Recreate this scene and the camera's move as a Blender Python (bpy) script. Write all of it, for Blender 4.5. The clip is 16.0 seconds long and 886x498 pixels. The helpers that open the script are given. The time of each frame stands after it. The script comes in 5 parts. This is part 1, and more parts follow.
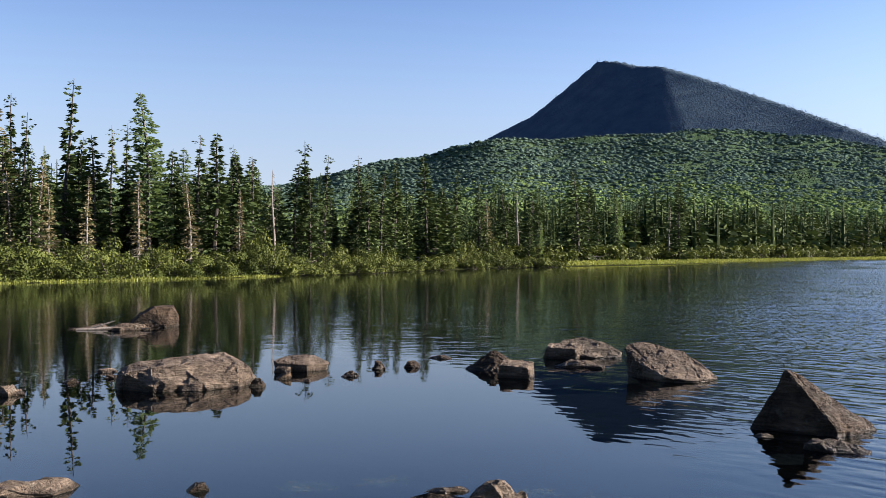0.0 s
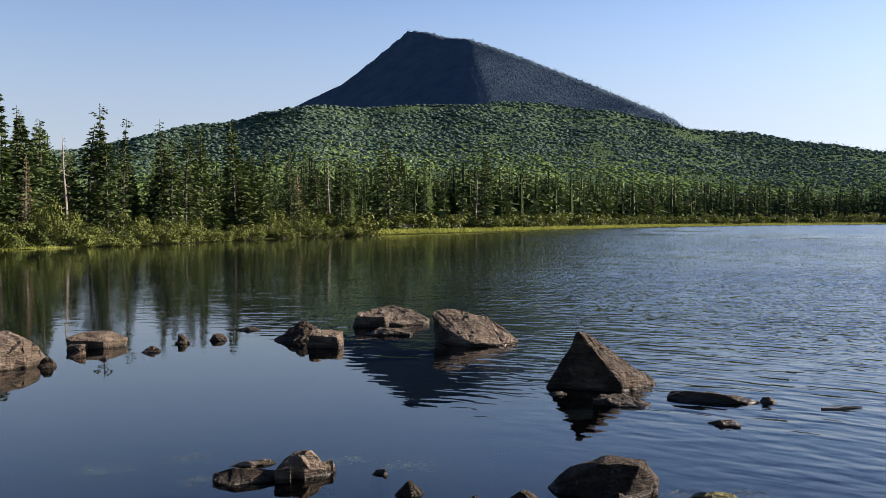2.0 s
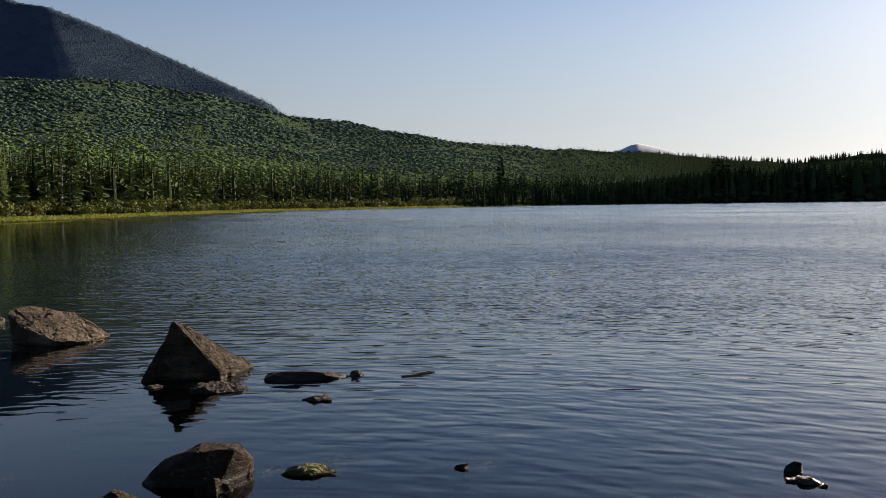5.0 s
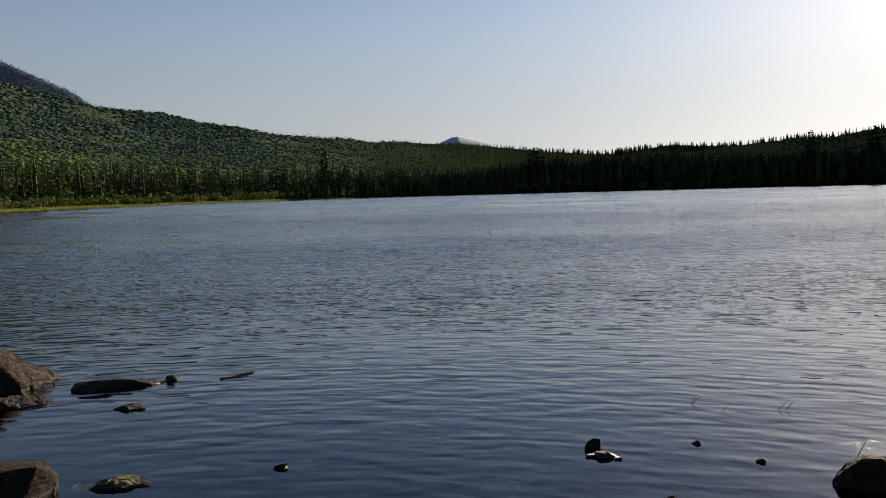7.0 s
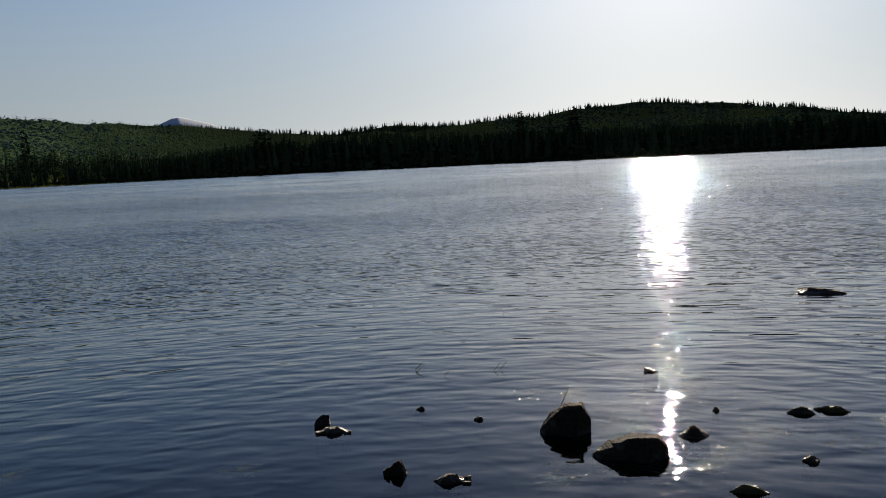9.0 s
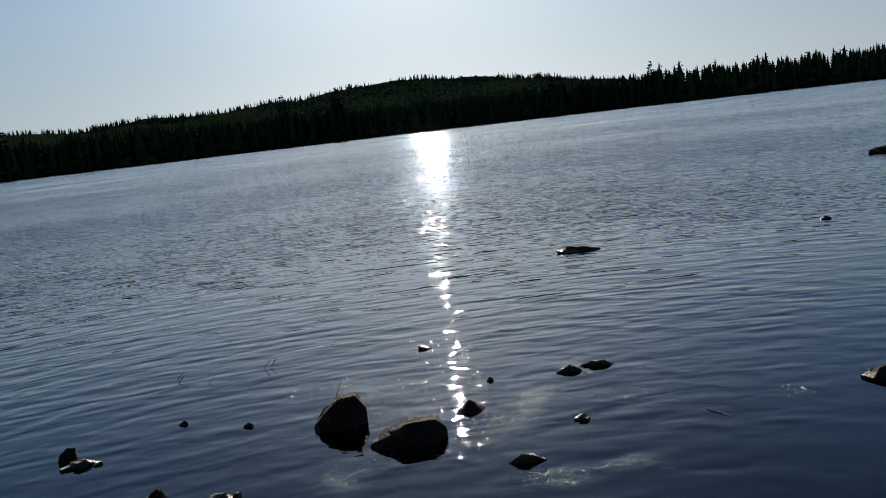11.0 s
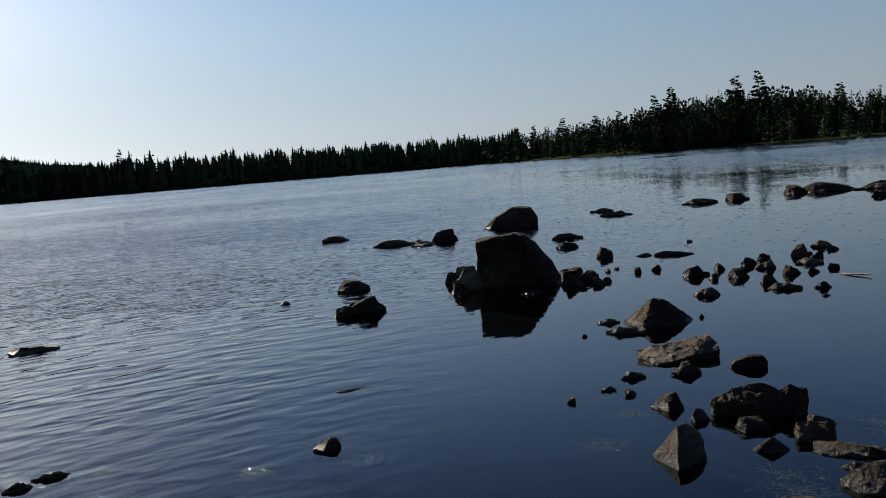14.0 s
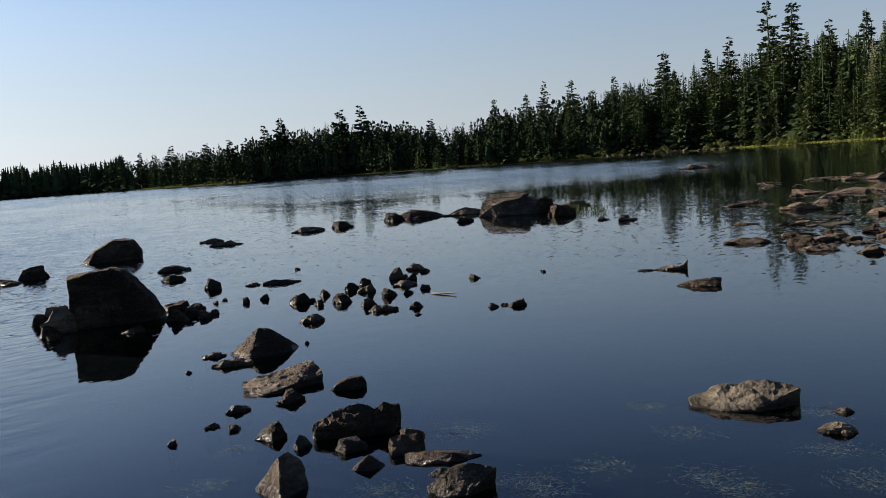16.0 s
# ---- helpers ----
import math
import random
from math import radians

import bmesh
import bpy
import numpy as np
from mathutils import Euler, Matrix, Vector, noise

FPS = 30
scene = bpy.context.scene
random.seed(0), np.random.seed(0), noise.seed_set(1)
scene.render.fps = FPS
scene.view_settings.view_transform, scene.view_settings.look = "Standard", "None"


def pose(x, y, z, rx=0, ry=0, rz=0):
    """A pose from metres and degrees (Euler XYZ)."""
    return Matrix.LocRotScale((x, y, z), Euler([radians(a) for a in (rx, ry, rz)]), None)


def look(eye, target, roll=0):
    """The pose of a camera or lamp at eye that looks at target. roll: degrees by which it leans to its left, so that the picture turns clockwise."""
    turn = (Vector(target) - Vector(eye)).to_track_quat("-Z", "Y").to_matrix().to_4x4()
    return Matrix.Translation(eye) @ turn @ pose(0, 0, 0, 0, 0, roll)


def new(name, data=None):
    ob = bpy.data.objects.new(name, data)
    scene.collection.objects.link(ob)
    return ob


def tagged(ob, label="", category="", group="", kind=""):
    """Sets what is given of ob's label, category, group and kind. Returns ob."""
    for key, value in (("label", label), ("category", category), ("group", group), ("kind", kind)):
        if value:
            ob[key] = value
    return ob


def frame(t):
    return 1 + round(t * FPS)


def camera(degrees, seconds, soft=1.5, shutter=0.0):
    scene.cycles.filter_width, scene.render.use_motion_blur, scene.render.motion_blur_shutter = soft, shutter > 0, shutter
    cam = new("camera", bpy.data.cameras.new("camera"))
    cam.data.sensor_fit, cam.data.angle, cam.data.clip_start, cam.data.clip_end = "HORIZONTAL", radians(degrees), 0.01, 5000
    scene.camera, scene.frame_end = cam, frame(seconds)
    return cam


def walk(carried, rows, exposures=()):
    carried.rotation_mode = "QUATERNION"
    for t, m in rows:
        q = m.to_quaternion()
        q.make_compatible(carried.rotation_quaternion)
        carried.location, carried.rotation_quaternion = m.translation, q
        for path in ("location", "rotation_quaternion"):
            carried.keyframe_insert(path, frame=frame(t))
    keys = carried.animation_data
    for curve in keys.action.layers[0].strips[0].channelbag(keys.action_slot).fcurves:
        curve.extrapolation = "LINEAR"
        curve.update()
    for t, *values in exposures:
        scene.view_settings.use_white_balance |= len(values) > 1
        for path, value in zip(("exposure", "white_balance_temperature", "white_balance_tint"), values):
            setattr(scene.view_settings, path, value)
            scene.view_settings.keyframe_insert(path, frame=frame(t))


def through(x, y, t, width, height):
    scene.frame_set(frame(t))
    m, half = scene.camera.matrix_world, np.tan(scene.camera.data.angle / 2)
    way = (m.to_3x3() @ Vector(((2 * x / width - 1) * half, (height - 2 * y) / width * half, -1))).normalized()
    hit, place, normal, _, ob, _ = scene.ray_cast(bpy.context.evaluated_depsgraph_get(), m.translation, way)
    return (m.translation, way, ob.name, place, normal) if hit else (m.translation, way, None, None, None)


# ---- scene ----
cam = camera(54.71, 16.0, soft=0.5)
# seconds, x, y, z in metres, then yaw, pitch and roll in degrees
ROWS = [
    (0.0, -0.000, -0.000, 1.563, -0.00, 0.22, 0.03),
    (0.5, 0.007, -0.023, 1.567, -4.01, -0.24, -0.07),
    (1.0, 0.019, -0.015, 1.565, -6.83, -0.85, -0.03),
    (1.5, 0.031, -0.022, 1.570, -9.20, -1.54, 0.05),
    (2.0, 0.037, -0.020, 1.574, -12.54, -1.90, 0.19),
    (2.5, 0.052, -0.047, 1.583, -15.69, -2.62, 0.66),
    (3.0, 0.066, -0.073, 1.587, -21.41, -3.13, 1.13),
    (3.5, 0.067, -0.068, 1.586, -24.80, -3.52, 1.17),
    (4.0, 0.071, -0.097, 1.593, -29.87, -3.51, 0.84),
    (4.2, 0.072, -0.111, 1.590, -33.17, -3.51, 0.55),
    (6.3, 0.018, -0.238, 1.632, -42.23, -3.09, 0.97),
    (6.5, 0.029, -0.250, 1.638, -43.99, -3.36, 1.13),
    (7.0, 0.049, -0.272, 1.636, -50.39, -3.81, 1.45),
    (7.5, 0.052, -0.289, 1.640, -53.84, -4.05, 1.78),
    (8.0, 0.061, -0.308, 1.638, -57.52, -4.35, 2.18),
    (8.5, 0.079, -0.313, 1.643, -61.05, -4.90, 2.30),
    (8.7, 0.074, -0.320, 1.632, -64.28, -5.12, 2.25),
    (10.8, 0.410, -0.349, 1.593, -81.66, -8.37, 6.62),
    (11.0, 0.410, -0.360, 1.590, -83.84, -8.14, 6.65),
    (11.5, 0.434, -0.368, 1.584, -89.94, -7.60, 5.94),
    (12.0, 0.420, -0.397, 1.596, -95.16, -7.21, 5.60),
    (12.5, 0.414, -0.428, 1.591, -102.20, -6.49, 5.55),
    (13.0, 0.394, -0.439, 1.595, -108.85, -5.92, 5.05),
    (13.5, 0.376, -0.456, 1.603, -112.03, -5.60, 4.92),
    (14.0, 0.373, -0.465, 1.601, -117.98, -5.69, 4.81),
    (14.5, 0.372, -0.503, 1.598, -124.05, -5.89, 4.77),
    (15.0, 0.367, -0.535, 1.596, -131.53, -5.66, 4.58),
    (15.5, 0.358, -0.565, 1.597, -137.51, -5.73, 4.46),
    (16.0, 0.346, -0.588, 1.596, -143.44, -5.82, 4.42),
]
# seconds, stops, kelvin, tint
EXPOSURES = [(0.0, 2.0, 6350, 19), (2.0, 1.84, 6700, 19), (4.2, 1.35, 7400, 18), (6.3, 1.0, 7400, 17), (8.7, 0.66, 7000, 14), (11.0, 0.5, 6250, 8), (13.0, 0.56, 6200, 8), (16.0, 1.42, 6800, 14)]
walk(cam, [(t, pose(x, y, z, 90 + pitch, roll, yaw)) for t, x, y, z, yaw, pitch, roll in ROWS], EXPOSURES)

# ---- light: a low evening sun over the far shore, clear sky ----
SUN_AZ, SUN_EL = 82.8, 19.3
world = bpy.data.worlds.new("sky")
scene.world = world
world.use_nodes = True
wt = world.node_tree
sky = wt.nodes.new("ShaderNodeTexSky")
sky.sky_type = 'NISHITA'
sky.sun_disc = False
sky.sun_elevation = radians(SUN_EL)
sky.sun_rotation = radians(SUN_AZ)
sky.altitude = 400
sky.air_density, sky.dust_density, sky.ozone_density = 1.0, 0.5, 3.0
wt.nodes["Background"].inputs["Strength"].default_value = 0.062
veil = wt.nodes.new("ShaderNodeMix")  # thin even summer haze over the whole sky
veil.data_type = 'RGBA'
veil.inputs[0].default_value = 0.08
veil.inputs[7].default_value = (1.1, 1.25, 1.75, 1)
# summer haze takes the colour out of the sky low down, but not its brightness
up = wt.nodes.new("ShaderNodeSeparateXYZ")
way = wt.nodes.new("ShaderNodeTexCoord")
wt.links.new(way.outputs["Generated"], up.inputs[0])
low = wt.nodes.new("ShaderNodeMapRange")
low.interpolation_type = 'SMOOTHSTEP'
for i, v in zip((1, 2, 3, 4), (0.0, 0.33, 0.85, 0.0)):
    low.inputs[i].default_value = v
wt.links.new(up.outputs["Z"], low.inputs["Value"])
grey = wt.nodes.new("ShaderNodeRGBToBW")
wt.links.new(sky.outputs["Color"], grey.inputs[0])
hazed = wt.nodes.new("ShaderNodeMix")
hazed.data_type, hazed.blend_type = 'RGBA', 'MULTIPLY'
hazed.inputs[0].default_value = 1.0
hazed.inputs[7].default_value = (0.85, 1.0, 1.18, 1)
soften = wt.nodes.new("ShaderNodeMath")
soften.operation = 'POWER'
soften.inputs[1].default_value = 0.72
spread = wt.nodes.new("ShaderNodeMath")
spread.operation = 'MULTIPLY'
spread.inputs[1].default_value = 0.94
wt.links.new(grey.outputs[0], soften.inputs[0])
wt.links.new(soften.outputs[0], spread.inputs[0])
wt.links.new(spread.outputs[0], hazed.inputs[6])
air = wt.nodes.new("ShaderNodeMix")
air.data_type = 'RGBA'
wt.links.new(low.outputs[0], air.inputs[0])
wt.links.new(sky.outputs["Color"], air.inputs[6])
wt.links.new(hazed.outputs[2], air.inputs[7])
# the sky deepens with height
high = wt.nodes.new("ShaderNodeMapRange")
high.interpolation_type = 'SMOOTHSTEP'
for i, v in zip((1, 2, 3, 4), (0.14, 0.46, 0.0, 1.0)):
    high.inputs[i].default_value = v
wt.links.new(up.outputs["Z"], high.inputs["Value"])
deep = wt.nodes.new("ShaderNodeMix")
deep.data_type, deep.blend_type = 'RGBA', 'MULTIPLY'
deep.inputs[7].default_value = (0.42, 0.52, 0.68, 1)
wt.links.new(high.outputs[0], deep.inputs[0])
wt.links.new(air.outputs[2], deep.inputs[6])
wt.links.new(deep.outputs[2], veil.inputs[6])
wt.links.new(veil.outputs[2], wt.nodes["Background"].inputs["Color"])

sun_data = bpy.data.lights.new("sun", 'SUN')
sun_data.energy, sun_data.angle, sun_data.color = 5.2, radians(0.53), (1.0, 0.9, 0.76)
sun = new("sun", sun_data)
sun_way = Vector((math.sin(radians(SUN_AZ)) * math.cos(radians(SUN_EL)), math.cos(radians(SUN_AZ)) * math.cos(radians(SUN_EL)), math.sin(radians(SUN_EL))))
sun.matrix_world = look(sun_way * 100, (0, 0, 0))

# ---- materials ----
def material(name):
    m = bpy.data.materials.new(name)
    m.use_nodes = True
    m.node_tree.nodes.clear()
    return m, m.node_tree


def node(tree, kind, **inputs):
    n = tree.nodes.new(kind)
    for key, value in inputs.items():
        key = key.replace("_", " ")
        if isinstance(value, bpy.types.NodeSocket):
            tree.links.new(value, n.inputs[key])
        else:
            n.inputs[key].default_value = value
    return n


def link(tree, a, b):
    tree.links.new(a, b)


def noise_at(tree, vector, scale, detail=4.0, rough=0.55, distortion=0.0):
    n = node(tree, "ShaderNodeTexNoise", Scale=scale, Detail=detail, Roughness=rough, Distortion=distortion)
    link(tree, vector, n.inputs["Vector"])
    return n.outputs["Fac"]


def ramp(tree, fac, stops):
    n = tree.nodes.new("ShaderNodeValToRGB")
    link(tree, fac, n.inputs["Fac"])
    e = n.color_ramp.elements
    while len(e) < len(stops):
        e.new(0.5)
    for k, (at, c) in zip(e, stops):
        k.position, k.color = at, (*c, 1) if len(c) == 3 else c
    return n.outputs["Color"]


def span(tree, value, a, b, c=0.0, d=1.0, smooth=True):
    n = tree.nodes.new("ShaderNodeMapRange")
    n.interpolation_type = 'SMOOTHSTEP' if smooth else 'LINEAR'
    link(tree, value, n.inputs["Value"])
    for i, v in zip((1, 2, 3, 4), (a, b, c, d)):
        n.inputs[i].default_value = v
    return n.outputs[0]


def calc(tree, op, a, b=0.0):
    n = tree.nodes.new("ShaderNodeMath")
    n.operation = op
    for i, v in enumerate((a, b)):
        if isinstance(v, bpy.types.NodeSocket):
            link(tree, v, n.inputs[i])
        else:
            n.inputs[i].default_value = v
    return n.outputs[0]


def mixed(tree, fac, a, b, mode='MIX'):
    n = tree.nodes.new("ShaderNodeMix")
    n.data_type, n.blend_type = 'RGBA', mode
    for i, v in zip((0, 6, 7), (fac, a, b)):
        if isinstance(v, bpy.types.NodeSocket):
            link(tree, v, n.inputs[i])
        else:
            n.inputs[i].default_value = v if i == 0 else (*v, 1)
    return n.outputs[2]


def bump(tree, height, strength, distance, normal=None):
    n = node(tree, "ShaderNodeBump", Strength=strength, Distance=distance)
    link(tree, height, n.inputs["Height"])
    if normal:
        link(tree, normal, n.inputs["Normal"])
    return n.outputs["Normal"]


def surface(tree, shader):
    out = tree.nodes.new("ShaderNodeOutputMaterial")
    link(tree, shader, out.inputs["Surface"])


def foliage(name, dark, light, through=0.3, big=0.08, rough=0.6, shine=0.2):
    """Leaves or needles: colour varies leaf by leaf, tree by tree and in broad patches; some light comes through."""
    m, t = material(name)
    geo = t.nodes.new("ShaderNodeNewGeometry")
    info = t.nodes.new("ShaderNodeObjectInfo")
    patch = noise_at(t, geo.outputs["Position"], big, 3)
    a = calc(t, 'MULTIPLY', geo.outputs["Random Per Island"], 0.5)
    b = calc(t, 'MULTIPLY', info.outputs["Random"], 0.25)
    c = calc(t, 'MULTIPLY', span(t, patch, 0.35, 0.65), 0.35)
    fac = calc(t, 'ADD', calc(t, 'ADD', a, b), c)
    col = ramp(t, fac, [(0.1, dark), (0.95, light)])
    p = node(t, "ShaderNodeBsdfPrincipled", Base_Color=col, Roughness=rough)
    p.inputs["Specular IOR Level"].default_value = shine
    tr = node(t, "ShaderNodeBsdfTranslucent", Color=mixed(t, 0.5, col, (light[0] * 1.5, light[1] * 1.5, light[2]), 'MIX'))
    mx = node(t, "ShaderNodeMixShader", Fac=through)
    link(t, p.outputs[0], mx.inputs[1])
    link(t, tr.outputs[0], mx.inputs[2])
    surface(t, mx.outputs[0])
    return m


def make_bark(name, a, b):
    m, t = material(name)
    co = t.nodes.new("ShaderNodeTexCoord")
    mp = node(t, "ShaderNodeMapping", Vector=co.outputs["Object"], Scale=(6, 6, 1.2))
    n1 = noise_at(t, mp.outputs[0], 3.0, 6, 0.7)
    n2 = noise_at(t, co.outputs["Object"], 0.6, 2)
    col = ramp(t, calc(t, 'ADD', calc(t, 'MULTIPLY', n1, 0.7), calc(t, 'MULTIPLY', n2, 0.3)), [(0.3, a), (0.7, b)])
    p = node(t, "ShaderNodeBsdfPrincipled", Base_Color=col, Roughness=0.9, Normal=bump(t, n1, 0.6, 0.03))
    surface(t, p.outputs[0])
    return m


def make_rock(name, dark, mid, light, lichen=0.3):
    """Weathered slaty rock: broad stains, grain, fractures, lichen, and a dark wet band just over the water."""
    m, t = material(name)
    co, info = t.nodes.new("ShaderNodeTexCoord"), t.nodes.new("ShaderNodeObjectInfo")
    geo = t.nodes.new("ShaderNodeNewGeometry")
    shift = node(t, "ShaderNodeVectorMath", Vector=co.outputs["Object"])
    rnd = node(t, "ShaderNodeCombineXYZ", X=calc(t, 'MULTIPLY', info.outputs["Random"], 40.0))
    link(t, rnd.outputs[0], shift.inputs[1])
    v = shift.outputs[0]
    stain = noise_at(t, v, 2.2, 5, 0.6)
    grain = noise_at(t, v, 38.0, 6, 0.7)
    mp = node(t, "ShaderNodeMapping", Vector=v, Rotation=(0.35, 0.25, 0.4), Scale=(3, 3, 22))
    layers = noise_at(t, mp.outputs[0], 1.0, 5, 0.65, 0.6)
    vor = node(t, "ShaderNodeTexVoronoi", Scale=5.5)
    vor.feature = 'DISTANCE_TO_EDGE'
    wob = node(t, "ShaderNodeVectorMath", Vector=v)
    wn = node(t, "ShaderNodeTexNoise", Scale=4.0, Detail=3.0)
    link(t, v, wn.inputs["Vector"])
    link(t, wn.outputs["Color"], wob.inputs[1])
    link(t, wob.outputs[0], vor.inputs["Vector"])
    crack = span(t, vor.outputs["Distance"], 0.0, 0.035)
    col = ramp(t, calc(t, 'ADD', calc(t, 'MULTIPLY', stain, 0.6), calc(t, 'MULTIPLY', layers, 0.4)), [(0.3, dark), (0.5, mid), (0.72, light)])
    col = mixed(t, span(t, grain, 0.42, 0.75, 0.0, 0.35), col, light)
    spots = span(t, noise_at(t, v, 7.0, 6, 0.75), 0.56, 0.66, 0.0, lichen)
    col = mixed(t, spots, col, (0.2, 0.195, 0.16))
    col = mixed(t, calc(t, 'MULTIPLY', calc(t, 'SUBTRACT', 1.0, crack), 0.16), col, (0.03, 0.026, 0.022))
    z = node(t, "ShaderNodeSeparateXYZ", Vector=geo.outputs["Position"]).outputs["Z"]
    edge = calc(t, 'ADD', z, calc(t, 'MULTIPLY', calc(t, 'SUBTRACT', stain, 0.5), 0.06))
    wet = span(t, edge, 0.015, 0.05, 1.0, 0.0)
    col = mixed(t, wet, col, mixed(t, 0.65, col, (0.02, 0.017, 0.012)))
    col = mixed(t, span(t, z, -0.03, 0.0, 1.0, 0.0), col, (0.008, 0.0075, 0.005))
    rough = span(t, wet, 0.0, 1.0, 0.85, 0.3, False)
    pits = noise_at(t, v, 13.0, 4, 0.6)
    h = calc(t, 'ADD', calc(t, 'ADD', layers, calc(t, 'MULTIPLY', pits, 0.8)), calc(t, 'ADD', calc(t, 'MULTIPLY', grain, 0.35), calc(t, 'MULTIPLY', crack, 0.06)))
    p = node(t, "ShaderNodeBsdfPrincipled", Base_Color=col, Roughness=rough, Normal=bump(t, h, 1.0, 0.07))
    link(t, span(t, z, -0.012, 0.0, 0.0, 0.12), p.inputs["Specular IOR Level"])
    surface(t, p.outputs[0])
    return m


def make_water():
    """Lake water: clear, near-calm by the stony shore, rippled further out, where the wind lays patches."""
    m, t = material("lake_water")
    geo = t.nodes.new("ShaderNodeNewGeometry")
    pos = geo.outputs["Position"]
    sep = node(t, "ShaderNodeSeparateXYZ", Vector=pos)
    x, y = sep.outputs["X"], sep.outputs["Y"]
    r = calc(t, 'SQRT', calc(t, 'ADD', calc(t, 'MULTIPLY', x, x), calc(t, 'MULTIPLY', y, y)))
    bearing = calc(t, 'ARCTAN2', x, y)
    # the wind blows down the lake; the stony landing lies in a calm that reaches furthest out under the two lee shores
    lee = calc(t, 'MULTIPLY', span(t, bearing, radians(2), radians(34), 0.16, 1.0), span(t, bearing, radians(92), radians(126), 1.0, 0.03))
    gust_lane = calc(t, 'MULTIPLY', calc(t, 'MULTIPLY', span(t, r, 30.0, 75.0), span(t, r, 90.0, 130.0, 1.0, 0.0)), calc(t, 'MULTIPLY', span(t, bearing, radians(153), radians(170), 1.0, 0.0), span(t, bearing, radians(118), radians(143))))
    lee = calc(t, 'MAXIMUM', lee, gust_lane)
    pond = span(t, bearing, radians(-15), radians(45), 11.5, 3.0)
    reach = span(t, calc(t, 'SUBTRACT', r, pond), -2.5, 5.0, 0.04, 1.0)
    gusts = span(t, noise_at(t, pos, 0.05, 3, 0.6), 0.35, 0.62, 0.65, 1.15)
    amp = calc(t, 'MULTIPLY', calc(t, 'MULTIPLY', lee, reach), gusts)
    # long-crested wavelets that run in from the open lake, two trains of them, with small chop on top
    fx, fy = calc(t, 'ADD', x, 3.5), calc(t, 'ADD', y, 2.0)
    out = calc(t, 'SQRT', calc(t, 'ADD', calc(t, 'MULTIPLY', fx, fx), calc(t, 'MULTIPLY', fy, fy)))
    turn = calc(t, 'ARCTAN2', fx, fy)
    run = node(t, "ShaderNodeCombineXYZ", X=calc(t, 'MULTIPLY', out, 4.8), Y=calc(t, 'MULTIPLY', turn, 13.0))
    run2 = node(t, "ShaderNodeCombineXYZ", X=calc(t, 'ADD', calc(t, 'MULTIPLY', out, 6.0), calc(t, 'MULTIPLY', turn, 6.0)), Y=calc(t, 'MULTIPLY', turn, 34.0), Z=3.1)
    waves = calc(t, 'ADD', noise_at(t, run.outputs[0], 1.0, 1.0, 0.4, 0.5), calc(t, 'MULTIPLY', noise_at(t, run2.outputs[0], 1.0, 1.0, 0.4, 0.3), 0.9))
    run3 = node(t, "ShaderNodeCombineXYZ", X=calc(t, 'MULTIPLY', out, 1.3), Y=calc(t, 'MULTIPLY', turn, 12.0), Z=7.3)
    rollers = calc(t, 'MULTIPLY', noise_at(t, run3.outputs[0], 1.0, 1.5, 0.5, 0.2), span(t, r, 8.0, 40.0, 0.0, 0.03))
    mp2 = node(t, "ShaderNodeMapping", Vector=pos, Rotation=(0, 0, radians(-30)), Scale=(2.3, 0.75, 1))
    chop = noise_at(t, mp2.outputs[0], 5.0, 2, 0.5, 0.3)
    near_waves = calc(t, 'MULTIPLY', waves, calc(t, 'MULTIPLY', span(t, r, 4.0, 9.0, 0.6, 1.0), span(t, r, 9.0, 45.0, 0.02, 0.012)))
    h = calc(t, 'ADD', calc(t, 'ADD', near_waves, calc(t, 'MULTIPLY', chop, span(t, r, 9.0, 16.0, 0.0015, 0.009))), rollers)
    h = calc(t, 'MULTIPLY', calc(t, 'MULTIPLY', h, amp), span(t, r, 45.0, 110.0, 1.0, 0.0))
    calm = calc(t, 'MULTIPLY', noise_at(t, pos, 1.1, 2, 0.5), 0.0014)
    # the wind's small ripples: slopes along and across the line from the landing
    open_reach = calc(t, 'MULTIPLY', calc(t, 'MULTIPLY', span(t, r, 50.0, 110.0, 0.0, 0.7), span(t, bearing, radians(20), radians(40))), span(t, bearing, radians(149), radians(159), 1.0, 0.0))
    windy = calc(t, 'MULTIPLY', span(t, bearing, radians(9), radians(34), 0.1, 1.0), span(t, bearing, radians(100), radians(138), 1.0, 0.12))
    windy = calc(t, 'MULTIPLY', calc(t, 'MULTIPLY', calc(t, 'MAXIMUM', windy, calc(t, 'MAXIMUM', gust_lane, open_reach)), span(t, calc(t, 'SUBTRACT', r, pond), 5.0, 11.0)), gusts)
    wind = node(t, "ShaderNodeTexNoise", Scale=5.5, Detail=2.0, Roughness=0.55)
    link(t, mp2.outputs[0], wind.inputs["Vector"])
    slope = node(t, "ShaderNodeSeparateColor", Color=wind.outputs["Color"])
    # of low waves the eye meets mostly the near flanks
    lines = node(t, "ShaderNodeCombineXYZ", X=calc(t, 'MULTIPLY', calc(t, 'LOGARITHM', r, 2.71828), 42.0), Y=calc(t, 'MULTIPLY', bearing, 26.0), Z=1.7)
    sets = calc(t, 'SUBTRACT', noise_at(t, lines.outputs[0], 1.0, 3.0, 0.6, 0.4), 0.5)
    lean = calc(t, 'ADD', calc(t, 'ADD', span(t, r, 6.0, 26.0, 0.0, 0.065), span(t, r, 50.0, 250.0, 0.0, 0.035)), calc(t, 'MULTIPLY', sets, span(t, r, 10.0, 26.0, 0.1, 0.22)))
